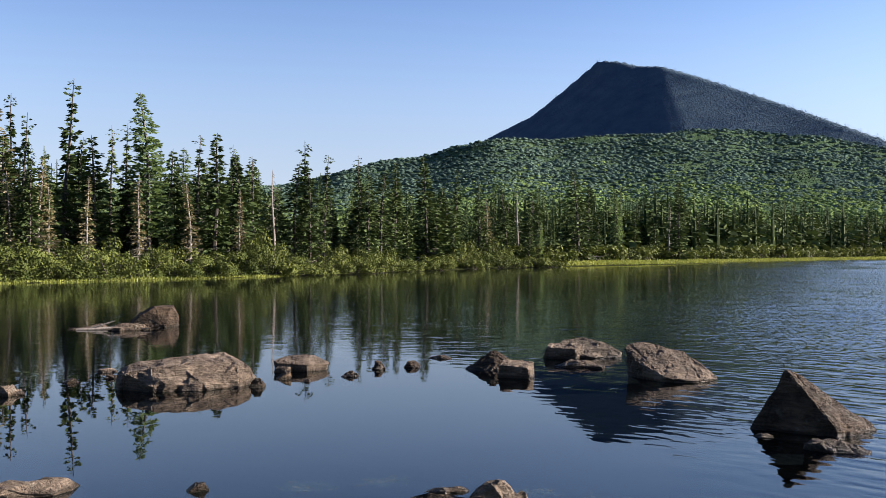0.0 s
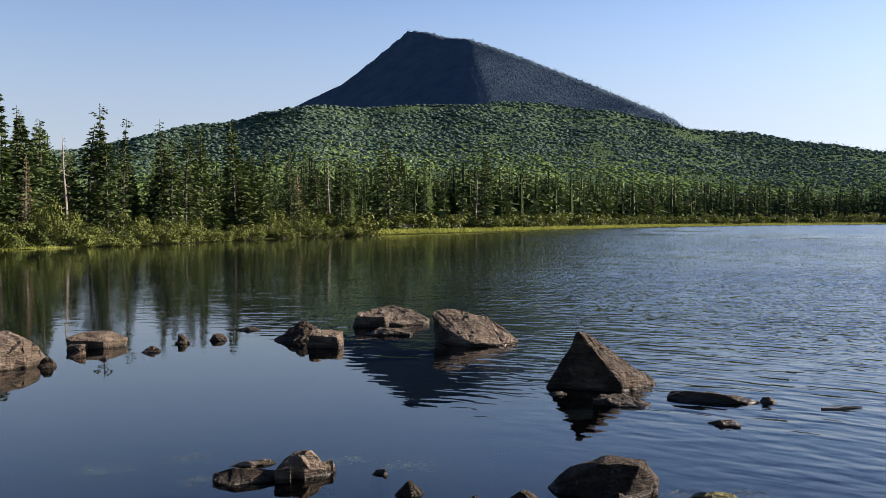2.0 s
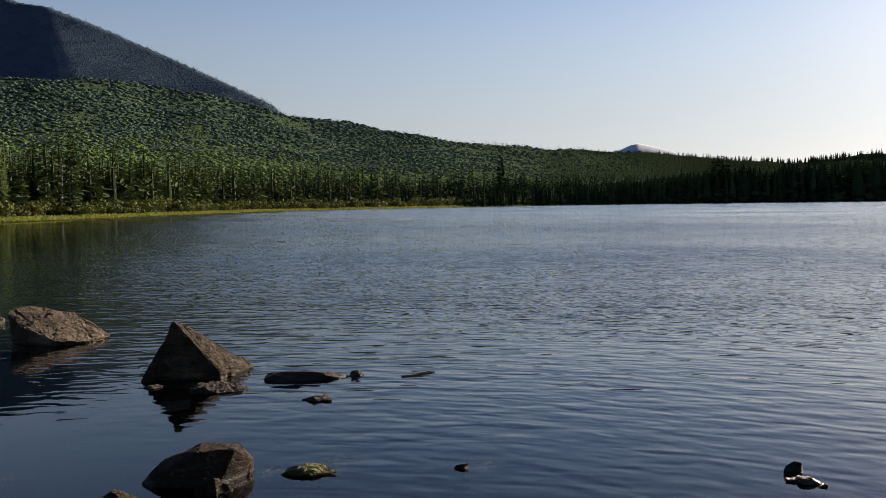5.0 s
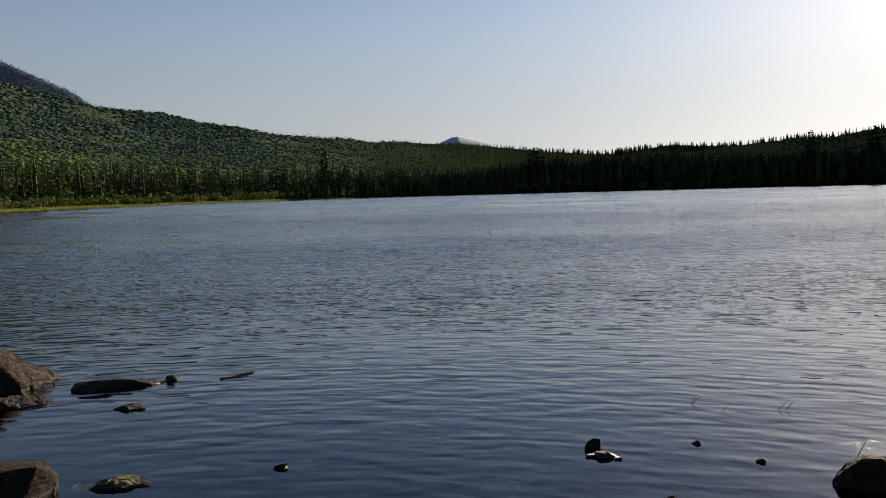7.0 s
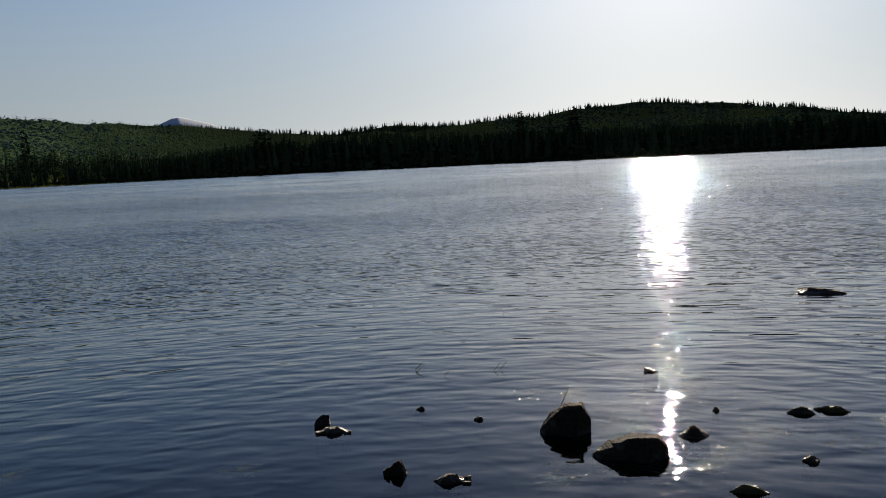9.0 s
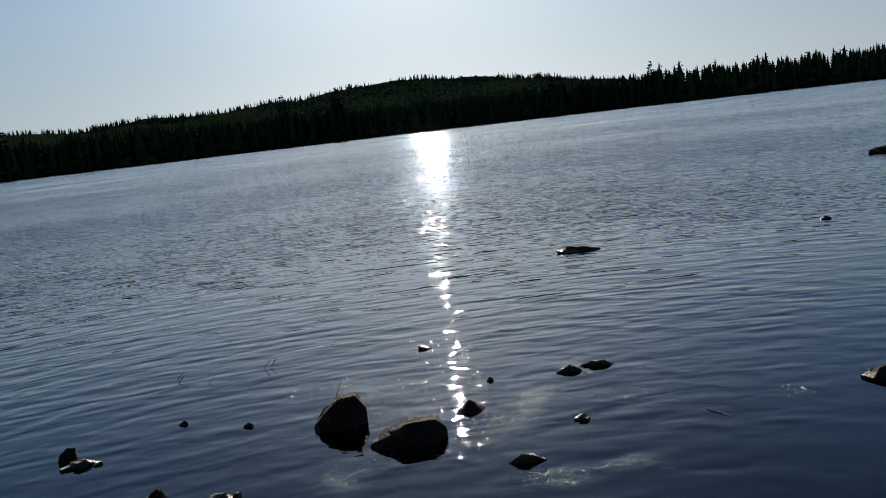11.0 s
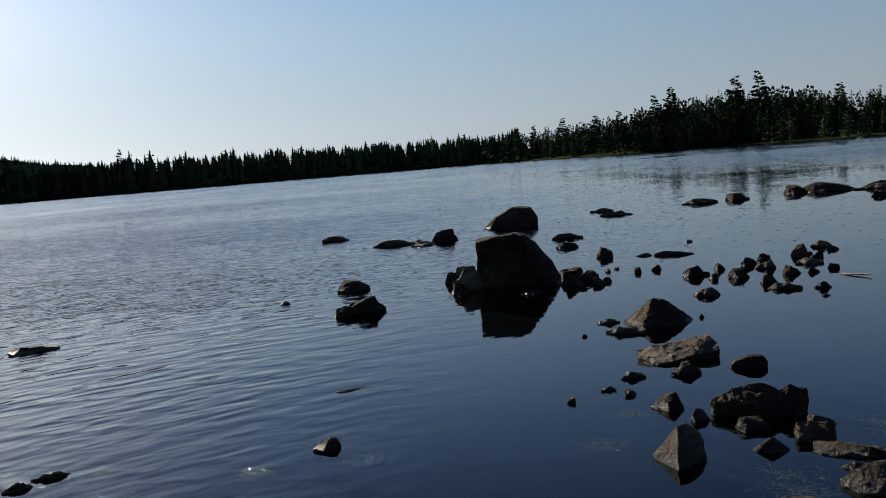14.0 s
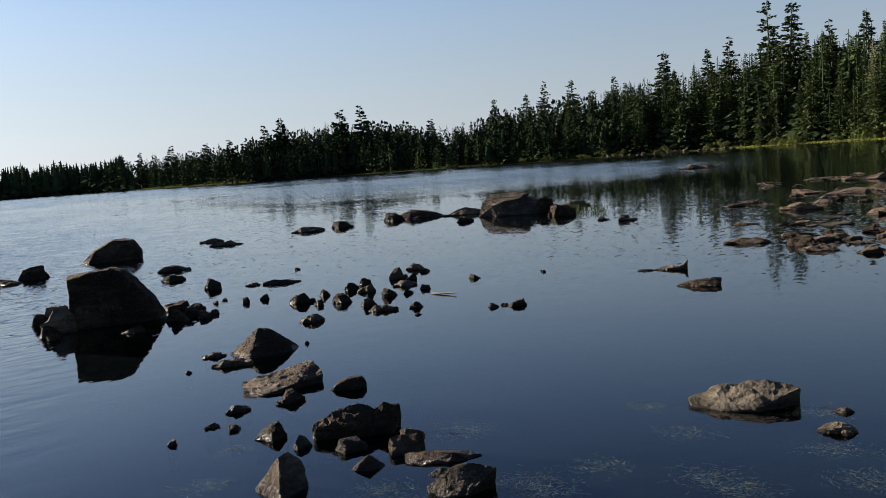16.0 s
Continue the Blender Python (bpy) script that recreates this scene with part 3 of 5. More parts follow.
# corner points of the shapes: across, away, up, in halves of the width and depth and in the height; one or more blocks a shape
STONE_FORM = {
    "pyramid": [((-1, -0.75, 0), (-0.95, -0.5, 0.05), (0.28, -1, 0), (0.34, -0.95, 0.14), (1, 0.3, 0), (0.96, 0.25, 0.1), (0.7, 0.9, 0), (-0.5, 0.9, 0), (-0.47, -0.38, 0.98), (-0.44, -0.3, 1), (-0.36, -0.28, 0.97), (-0.86, -0.2, 0.3))],
    "gable": [((-1, 0.1, 0.05), (-0.47, -1, 0), (-0.12, 0, 1), (-0.02, 0.1, 0.97), (0.35, 0, 0.75), (1, 0.1, 0.02), (0.85, -0.5, 0), (0.3, 0.9, 0), (-0.6, 0.8, 0))],
    "ridge": [((-1, -0.2, 0.05), (-0.8, -0.7, 0), (0, 0.1, 1), (0.12, 0.3, 0.98), (0.55, 0.2, 0.55), (1, 0.1, 0.1), (0.9, 0.6, 0), (0.2, -0.9, 0), (0.8, -0.6, 0), (-0.5, 0.8, 0.1))],
    "spire": [((-1, -0.1, 0.05), (-0.1, -1, 0), (0.1, 0, 0.98), (0.35, 0.1, 1), (0.5, 0.2, 0.85), (0.9, 0.1, 0.65), (1, 0, 0.2), (0.95, -0.4, 0), (0.6, 0.8, 0), (-0.4, 0.6, 0))],
    "tilted": [((-1, 0.2, 0.85), (-0.85, 0.5, 1), (-0.3, 0.75, 0.95), (0.3, 0.7, 0.7), (0.8, 0.4, 0.35), (1, 0, 0.1), (0.7, -0.55, 0.08), (0.3, -0.8, 0.1), (-0.15, -0.85, 0.16), (-0.6, -0.4, 0.45), (-0.5, 0.2, 0), (-0.1, -0.5, 0), (0.6, -0.4, 0), (0.8, 0.2, 0), (-0.2, 0.6, 0))],
    "layered": [((-1, 0, 0.55), (-0.7, 0.5, 0.9), (-0.2, 0.8, 1), (0.5, 0.6, 0.72), (1, 0.2, 0.25), (0.8, -0.5, 0.05), (-0.1, -0.8, 0.15), (-0.8, -0.5, 0.25), (-0.7, 0, 0), (0.7, 0.3, 0), (-0.3, 0.7, 0), (0.2, -0.7, 0)), ((-1, -0.3, 0), (-0.9, -0.5, 0.6), (-0.5, -0.5, 0.78), (-0.3, 0.2, 0.8), (-0.3, -0.7, 0.3), (-0.35, -0.8, 0), (-0.9, 0.3, 0.5))],
    "slab": [((-1, 0, 0.45), (-0.85, 0.15, 0.5), (0.7, 0.8, 1), (0.75, 0.6, 1), (1, 0.2, 0.7), (0.95, -0.1, 0.45), (-0.45, -0.9, 0.1), (-0.3, -0.9, 0.16), (0.35, -0.55, 0.4), (0.3, -0.5, 0), (0.8, 0, 0), (-0.6, 0.4, 0), (0.5, 0.7, 0))],
    "plate": [((-1, -0.1, 0.7), (-0.85, -0.5, 0.62), (-0.6, 0.5, 0.95), (0, 0.8, 1), (0.45, 0.5, 0.95), (1, 0, 0.5), (0.9, -0.2, 0.42), (0.2, -0.8, 0.5), (-0.5, -0.6, 0.3), (0.3, -0.4, 0.2), (-0.5, 0, 0), (0.2, 0, 0), (0, 0.4, 0)), ((-0.95, -0.9, 0.3), (-0.5, -1, 0.4), (-0.3, -0.6, 0.35), (-0.9, -0.5, 0.4), (-0.5, -1, 0), (-0.9, -0.9, 0), (-0.4, -0.5, 0))],
    "block": [((-0.98, -0.8, 0), (-0.98, 0.7, 0), (0.88, -0.7, 0), (1, 0.6, 0), (-1, -0.75, 0.9), (-0.98, 0.6, 0.92), (-0.15, -0.7, 1), (-0.05, 0.2, 1), (0.2, -0.5, 0.95), (0.2, 0.6, 0.93), (0.5, -0.7, 0.64), (0.55, 0.5, 0.67), (0.76, -0.6, 0.33), (0.82, 0.5, 0.36), (1, -0.3, 0.16))],
    "cube": [((-1, -0.7, 0), (-0.9, -0.8, 0.8), (0.6, -1, 0.7), (0.8, -0.9, 0), (1, 0.2, 0.9), (1, 0.3, 0), (-0.7, 0.6, 1), (0.4, 0.9, 0.95), (-0.8, 0.7, 0), (0.4, 1, 0))],
    "hump": [((-1, 0, 0.08), (-0.5, -0.4, 0.6), (-0.55, 0.4, 0.62), (0, -0.3, 0.97), (0.1, 0.4, 1), (0.66, -0.3, 0.97), (0.75, 0.3, 1), (0.98, -0.2, 0.5), (1, 0.2, 0.45), (0.95, 0, 0), (-0.8, -0.5, 0), (0.4, -0.9, 0), (0.3, 0.9, 0), (-0.6, 0.7, 0))],
    "twin": [((-1, -0.2, 0.3), (-0.98, -0.1, 0.5), (-0.7, 0, 0.74), (-0.2, 0.2, 0.98), (0.12, 0.2, 1), (0.44, 0.1, 0.82), (0.5, -0.3, 0.5), (0.1, -0.6, 0.5), (-0.5, -0.6, 0.4), (-0.9, -0.5, 0), (0.5, -0.7, 0), (0.5, 0.6, 0), (-0.7, 0.6, 0)), ((0.36, 0.1, 0.76), (0.66, 0.2, 0.99), (0.98, 0.1, 0.85), (1, 0, 0.6), (0.84, -0.5, 0.3), (0.4, -0.6, 0.4), (0.75, -0.7, 0), (0.35, -0.6, 0), (0.9, 0.4, 0), (0.4, 0.5, 0))],
    "long": [((-1, -0.3, 0.3), (-0.95, 0.5, 0.6), (-0.6, -1, 0), (-0.5, 0.2, 1), (0.1, -0.9, 0.1), (0.1, 0.6, 0.72), (0.7, -0.5, 0), (0.6, 0.5, 0.5), (1, 0.1, 0.1), (0.2, -0.3, 0.75), (-0.4, 1, 0))],
    "trailing": [((1, -0.3, 0.4), (0.95, 0.5, 0.8), (0.6, -1, 0), (0.6, 0.2, 1), (0.1, -0.9, 0.1), (0.1, 0.6, 0.72), (-0.7, -0.5, 0), (-0.6, 0.5, 0.5), (-1, 0.1, 0.15), (-0.2, -0.3, 0.7), (0.4, 1, 0))],
    "boulder": [((-1, -0.3, 0), (-0.96, 0.2, 0.5), (-0.86, -0.5, 0.55), (-0.8, 0.3, 0.72), (-0.5, -0.55, 0.72), (-0.1, -0.62, 0.74), (0.1, 0.5, 0.9), (0.35, 0.3, 1), (0.55, 0.4, 0.97), (0.7, -0.45, 0.66), (0.9, -0.3, 0.55), (1, 0, 0.1), (0.95, 0.4, 0.4), (-0.5, -0.9, 0.2), (0.2, -1, 0.2), (0.7, -0.8, 0.15), (-0.3, 0.9, 0.6))],
    "massif": [((-1, -0.3, 0), (-0.95, -0.2, 0.62), (-0.7, 0.2, 0.96), (0.3, 0.3, 1), (0.45, 0, 0.94), (0.55, -0.2, 0.6), (-0.6, -0.5, 0.5), (0.2, -0.5, 0.75), (0.5, -0.6, 0), (-0.5, -0.7, 0), (-0.6, 0.8, 0), (0.5, 0.8, 0)), ((0.1, -0.4, 0.6), (0.5, -0.1, 0.8), (1, 0, 0.5), (0.98, -0.2, 0.3), (-0.4, -0.9, 0.2), (-0.5, -0.95, 0), (0.8, -0.8, 0), (1, 0.2, 0), (0.4, 0.6, 0.4))],
    "hulk": [((-1, 0, 0.25), (-0.9, -0.3, 0.05), (-0.45, 0.2, 0.78), (0.1, 0.35, 1), (0.6, 0.3, 0.95), (1, 0.15, 0.8), (0.8, -0.1, 0.35), (0.55, -0.35, 0.3), (0.2, -0.75, 0.12), (-0.4, -0.7, 0.05), (-0.6, -0.5, 0), (0.2, -0.7, 0), (0.7, -0.1, 0), (0.5, 0.6, 0), (-0.5, 0.6, 0))],
    "fin": [((-1, 0, 0.08), (-0.3, -0.8, 0.2), (0.5, -0.5, 0.28), (0.85, 0, 0.45), (0.8, -0.2, 0), (-0.3, 0.6, 0.4), (0.5, 0.7, 0.35), (-0.3, 0.3, 0)), ((0.6, -0.2, 0.2), (1, 0.1, 1), (0.97, 0.15, 0.96), (0.9, -0.1, 0.2), (0.6, 0.4, 0.3), (0.85, 0.3, 0), (0.6, -0.1, 0))],
}
UNDERCUT = {"tilted", "slab", "plate", "layered", "hulk"}
FINE_STONES = {"pyramid", "gable", "spire", "tilted", "slab", "block", "twin", "boulder", "massif", "hulk", "ridge", "cube", "layered"}


def stone(kind, x, y, w, d, h, turn):
    """A broken stone of the given width, depth and height over the water, its front turned to the given heading."""
    mat, label, form = STONE_LOOK[kind]
    rng = STONE_RNG
    if form in STONE_FORM:
        blocks = [[(a + rng.uniform(-0.04, 0.04), b + rng.uniform(-0.04, 0.04), c) for a, b, c in block] for block in STONE_FORM[form]]
    elif form == "angular":
        # a split block, its top tilted and smaller than its foot, with a chip or two lying against it
        h = min(h, 0.48 * w)
        tilt, blocks = rng.uniform(-0.4, 0.4, 2), []
        for k in range(1 if w < 0.16 else rng.randint(1, 4)):
            s, ox, oy = (1.0, 0.0, 0.0) if k == 0 else (rng.uniform(0.35, 0.6), rng.choice((-1, 1)) * rng.uniform(0.4, 0.65), rng.uniform(-0.6, 0.2))
            turn_by, pts, q = rng.uniform(0, 6.28), [], rng.randint(4, 7)
            for j in range(q):
                a = turn_by + 2 * np.pi * (j + rng.uniform(-0.3, 0.3)) / q
                f, g = rng.uniform(0.75, 1.0), rng.uniform(0.25, 0.8)
                pts.append((ox + s * f * math.cos(a), oy + s * f * math.sin(a), rng.uniform(0, 0.25)))
                pts.append((ox + s * g * math.cos(a), oy + s * g * math.sin(a), s * min(1.0, max(0.35, 0.74 + tilt[0] * math.cos(a) + tilt[1] * math.sin(a)))))
            blocks.append(pts)
    else:
        pts = []
        for _ in range({"low": 20, "round": 24}[form]):
            a, c = rng.uniform(0, 2 * np.pi), rng.uniform(0.0, 1.0)
            if form == "low":
                c = rng.choice((rng.uniform(0.0, 0.35), rng.uniform(0.82, 1.0)))
            side = (1 - c ** 2.2) ** 0.5 if form != "low" else (1 - c ** 3) ** 0.6
            side *= rng.uniform(0.72, 1.0)
            pts.append((math.cos(a) * side, math.sin(a) * side, c))
        lean = rng.uniform(-0.4, 0.4)
        pts += [(-1, rng.uniform(-0.4, 0.4), rng.uniform(0, 0.25)), (1, rng.uniform(-0.4, 0.4), rng.uniform(0, 0.25)), (lean, -0.1, 1.0), (lean + 0.2, 0.25, 0.96)]
        blocks = [pts]
        for _ in range(2):
            ox, oy, k = rng.choice((-1, 1)) * rng.uniform(0.4, 0.84), rng.uniform(-0.84, 0.2), rng.uniform(0.3, 0.5)
            blocks.append([(rng.uniform(-1, 1) * k + ox, rng.uniform(-1, 1) * k + oy, rng.uniform(0, 1.35) * k) for _ in range(9)])
    # the foot goes on under the water down to the bed
    low = float(ground_z(x, y))
    foot = (low - 0.12) / h
    bm = bmesh.new()
    for pts in blocks:
        base = [(a, b, foot) for a, b, c in pts if c < (0.06 if form in UNDERCUT else 0.3)]
        hull = [bm.verts.new((a * w / 2, b * d / 2, c * h)) for a, b, c in pts + base]
        bmesh.ops.convex_hull(bm, input=hull)
    bmesh.ops.delete(bm, geom=[v for v in bm.verts if not v.link_faces], context='VERTS')
    bmesh.ops.dissolve_limit(bm, angle_limit=radians(4), verts=bm.verts, edges=bm.edges)
    size = max(w, h)
    bmesh.ops.bevel(bm, geom=list(bm.edges), offset=0.014 * min(w, d, 2 * h) + 0.002, segments=1, profile=0.6, affect='EDGES', clamp_overlap=True)
    bmesh.ops.triangulate(bm, faces=bm.faces)
    fine = form in FINE_STONES and size > 0.3
    for cut in ((0.45, 0.26) if size < 0.25 or x * x + y * y > 600 else (0.4, 0.2, 0.11, 0.075) if fine else (0.4, 0.19)):
        long = [e for e in bm.edges if e.calc_length() > cut * max(size, 0.2)]
        bmesh.ops.subdivide_edges(bm, edges=long, cuts=1)
        bmesh.ops.triangulate(bm, faces=[f for f in bm.faces if len(f.verts) > 3])
    bm.normal_update()
    seed = Vector((x * 7.1, y * 5.3, w * 11))
    strata = Vector((rng.uniform(-0.7, 0.7), rng.uniform(-0.5, 0.5), 1.0)).normalized()
    rough = 0.032 if form in STONE_FORM else 0.085
    moves = []
    for v in bm.verts:
        q = v.co / max(size, 0.15)
        k = (noise.turbulence(q * 2.6 + seed, 5, True, noise_basis='PERLIN_ORIGINAL', amplitude_scale=0.6, frequency_scale=2.2) - 0.6) * rough
        cell = noise.voronoi(q * 3.6 + seed)[0]
        k -= max(0.0, 0.1 - (cell[1] - cell[0])) * (0.16 if form in STONE_FORM else 0.24)
        # ledges where the layers have split away
        s = q.dot(strata) * 9 + 1.6 * noise.noise(q * 2.1 + seed)
        k += ((s - math.floor(s)) - 0.5) * 0.022 * (0.4 + noise.noise(q * 1.7 - seed))
        moves.append(v.normal * k * max(size, 0.15))
    for v, mv in zip(bm.verts, moves):
        v.co += mv
    ob = new("rock", from_bm("rock", bm, mat, False))
    ob.matrix_world = pose(x, y, 0, 0, 0, turn)
    return tagged(ob, label, "rock", "stones along the lake shore")


stone("hump", -6.16, 18.17, 1.12, 0.84, 0.43, 19)
stone("table", -3.04, 10.16, 1.59, 1.11, 0.36, 17)
stone("b", -2.16, 9.95, 0.24, 0.18, 0.12, 12)
stone("plate", -1.88, 11.40, 0.74, 0.50, 0.19, 9)
stone("b", -1.97, 10.61, 0.25, 0.19, 0.09, 11)
stone("b", -1.18, 10.80, 0.24, 0.18, 0.07, 6)
stone("b", -0.85, 11.46, 0.23, 0.17, 0.15, 4)
stone("b", -0.41, 11.65, 0.30, 0.23, 0.09, 2)
stone("flat", -0.03, 12.64, 0.33, 0.25, 0.05, 0)
stone("b", -1.65, 10.34, 0.12, 0.09, 0.04, 9)
stone("b", -4.47, 10.29, 0.22, 0.17, 0.06, 23)
stone("flat", -4.40, 11.22, 0.27, 0.20, 0.05, 21)
stone("b", -4.11, 10.65, 0.20, 0.15, 0.06, 21)
stone("flat", -4.80, 9.38, 0.38, 0.29, 0.11, 27)
stone("flat", -2.73, 5.53, 0.78, 0.47, 0.09, 26)
stone("b", -1.61, 5.63, 0.20, 0.15, 0.06, 16)
stone("flat", -7.18, 17.58, 0.87, 0.35, 0.08, 22)
stone("flat", -6.31, 17.19, 0.78, 0.31, 0.16, 20)
stone("wedge", 0.66, 11.50, 0.74, 0.48, 0.25, -3)
stone("cube", 0.92, 10.78, 0.46, 0.34, 0.20, -5)
stone("split", 2.18, 12.85, 1.02, 0.72, 0.27, -9)
stone("cube", 1.78, 12.72, 0.56, 0.36, 0.21, -8)
stone("flat", 1.86, 11.72, 0.70, 0.42, 0.09, -9)
stone("slabx", 2.80, 10.63, 1.13, 0.92, 0.41, -15)
stone("pyr", 3.30, 7.62, 1.02, 0.74, 0.53, -24)
stone("split", 3.10, 6.74, 0.50, 0.26, 0.08, -25)
stone("flat", 2.70, 7.25, 0.18, 0.13, 0.03, -20)
stone("log", 3.93, 6.70, 0.80, 0.24, 0.08, -30)
stone("b", 4.35, 6.51, 0.17, 0.13, 0.05, -33)
stone("flat", 3.57, 5.90, 0.24, 0.18, 0.04, -30)
stone("hump", 2.01, 4.59, 0.63, 0.42, 0.19, -23)
stone("b", 1.96, 4.31, 0.29, 0.18, 0.11, -23)
stone("moss", 2.56, 4.28, 0.33, 0.23, 0.05, -30)
stone("b", 3.31, 3.75, 0.11, 0.08, 0.03, -40)
stone("b", 1.97, 3.95, 0.16, 0.12, 0.06, -25)
stone("wedge", 1.41, 4.25, 0.44, 0.35, 0.15, -17)
stone("grey", 1.06, 4.36, 0.26, 0.21, 0.15, -13)
stone("wedge", 0.90, 4.79, 0.17, 0.13, 0.08, -10)
stone("b", 0.80, 5.22, 0.12, 0.09, 0.03, -8)
stone("flat", 0.02, 5.61, 0.31, 0.12, 0.03, 0)
stone("log", 0.03, 5.27, 0.51, 0.18, 0.08, 0)
stone("knob", 0.33, 5.31, 0.34, 0.24, 0.16, -3)
stone("b", 0.69, 4.54, 0.14, 0.11, 0.04, -8)
stone("b", 1.25, 4.63, 0.04, 0.03, 0.03, -14)
stone("b", 4.69, 2.40, 0.14, 0.10, 0.07, -60)
stone("b", 5.16, 1.93, 0.08, 0.06, 0.03, -67)
stone("b", 5.04, 1.47, 0.07, 0.05, 0.03, -71)
stone("hump", 4.94, 0.90, 0.31, 0.24, 0.17, -71)
stone("hump", 4.62, 0.46, 0.42, 0.26, 0.11, -75)
stone("wedge", 5.04, 0.17, 0.18, 0.14, 0.06, -80)
stone("b", 6.48, 0.61, 0.14, 0.10, 0.03, -78)
stone("flat", 5.62, -0.41, 0.17, 0.09, 0.04, -90)
stone("moss", 5.70, -0.59, 0.20, 0.08, 0.03, -92)
stone("flat", 4.76, -0.44, 0.09, 0.07, 0.03, -91)
stone("b", 5.56, 0.08, 0.06, 0.04, 0.03, -82)
stone("moss", 4.25, -0.16, 0.19, 0.08, 0.03, -87)
stone("flat", 4.61, 2.28, 0.21, 0.16, 0.03, -55)
stone("b", 4.05, 1.59, 0.16, 0.12, 0.09, -58)
stone("flat", 4.02, 1.27, 0.18, 0.13, 0.04, -62)
stone("log", 10.28, -0.69, 0.51, 0.25, 0.07, -92)
stone("b", 10.84, -3.61, 0.17, 0.13, 0.04, -107)
stone("flat", 19.29, -7.50, 0.66, 0.50, 0.14, -110)
stone("flat", 16.50, -7.67, 0.78, 0.31, 0.14, -114)
stone("b", 15.77, -8.04, 0.58, 0.44, 0.11, -116)
stone("b", 16.14, -8.74, 0.55, 0.41, 0.34, -117)
stone("hump", 17.36, -11.14, 1.27, 0.83, 0.45, -122)
stone("b", 11.15, -4.64, 0.51, 0.38, 0.15, -111)
stone("b", 9.35, -4.02, 0.72, 0.43, 0.20, -111)
stone("block", 9.56, -6.31, 1.05, 0.68, 0.66, -122)
stone("b", 9.58, -7.11, 0.43, 0.32, 0.10, -125)
stone("b", 9.22, -7.17, 0.23, 0.18, 0.08, -127)
stone("b", 8.91, -6.76, 0.29, 0.22, 0.07, -126)
stone("tan", 10.86, -6.27, 0.39, 0.28, 0.32, -119)
stone("b", 10.43, -5.85, 0.32, 0.24, 0.18, -118)
stone("b", 8.69, -5.91, 0.30, 0.22, 0.08, -123)
stone("flat", 18.23, -14.56, 0.67, 0.27, 0.10, -128)
stone("flat", 16.86, -13.87, 0.84, 0.33, 0.10, -129)
stone("flat", 13.56, -9.98, 0.60, 0.30, 0.11, -126)
stone("b", 12.29, -9.06, 0.41, 0.30, 0.10, -125)
stone("b", 10.60, -8.53, 0.31, 0.23, 0.16, -128)
stone("b", 9.32, -7.54, 0.10, 0.07, 0.12, -128)
stone("b", 9.42, -7.77, 0.11, 0.08, 0.03, -129)
stone("b", 8.92, -7.69, 0.16, 0.12, 0.10, -130)
stone("b", 8.86, -7.98, 0.17, 0.13, 0.10, -131)
stone("b", 8.10, -7.89, 0.35, 0.26, 0.14, -133)
stone("b", 7.72, -7.81, 0.15, 0.11, 0.07, -135)
stone("b", 8.19, -8.38, 0.18, 0.14, 0.22, -135)
stone("b", 7.54, -8.04, 0.29, 0.22, 0.16, -136)
stone("b", 8.12, -8.85, 0.23, 0.17, 0.12, -137)
stone("b", 8.24, -9.24, 0.21, 0.16, 0.10, -138)
stone("tan", 7.77, -8.75, 0.29, 0.21, 0.11, -138)
stone("tan", 6.99, -7.89, 0.26, 0.20, 0.15, -138)
stone("b", 7.22, -8.55, 0.28, 0.21, 0.11, -139)
stone("flat", 6.64, -7.72, 0.33, 0.25, 0.06, -139)
stone("tan", 8.15, -9.81, 0.33, 0.25, 0.17, -140)
stone("flat", 8.51, -10.67, 0.30, 0.23, 0.09, -141)
stone("b", 8.18, -10.49, 0.21, 0.16, 0.06, -142)
stone("b", 7.88, -9.81, 0.17, 0.13, 0.08, -141)
stone("b", 7.09, -8.75, 0.14, 0.11, 0.09, -141)
stone("tan", 7.10, -9.11, 0.20, 0.15, 0.07, -142)
stone("b", 6.34, -7.96, 0.20, 0.15, 0.07, -141)
stone("flat", 7.59, -9.31, 0.33, 0.25, 0.07, -140)
stone("log", 9.82, -9.16, 0.57, 0.14, 0.07, -132)
stone("flat", 6.98, -6.97, 0.28, 0.21, 0.08, -134)
stone("b", 10.81, -10.42, 0.11, 0.09, 0.05, -133)
stone("flat", 10.19, -8.91, 0.24, 0.18, 0.04, -130)
stone("b", 6.02, -7.59, 0.10, 0.07, 0.03, -141)
stone("b", 5.43, -8.18, 0.15, 0.11, 0.04, -146)
stone("b", 5.23, -8.32, 0.26, 0.19, 0.07, -148)
stone("b", 5.38, -8.30, 0.12, 0.09, 0.03, -147)
stone("b", 6.94, -9.99, 0.21, 0.16, 0.06, -145)
stone("flat", 17.12, -16.86, 0.95, 0.48, 0.14, -134)
stone("b", 16.91, -17.96, 0.71, 0.53, 0.22, -136)
stone("b", 16.48, -19.73, 0.67, 0.51, 0.27, -140)
stone("log", 16.03, -20.55, 1.42, 0.57, 0.26, -142)
stone("b", 13.26, -18.75, 0.59, 0.44, 0.18, -145)
stone("flat", 14.90, -21.18, 1.29, 0.39, 0.18, -145)
stone("big", 13.03, -20.76, 1.86, 1.2, 0.61, -148)
stone("b", 12.22, -21.07, 0.96, 0.58, 0.43, -150)
stone("b", 11.00, -19.84, 0.87, 0.65, 0.30, -151)
stone("pyr2", 6.35, -5.74, 0.63, 0.62, 0.23, -131)
stone("flat", 6.21, -5.24, 0.37, 0.18, 0.06, -129)
stone("tanslab", 5.22, -4.91, 0.62, 0.54, 0.13, -132)
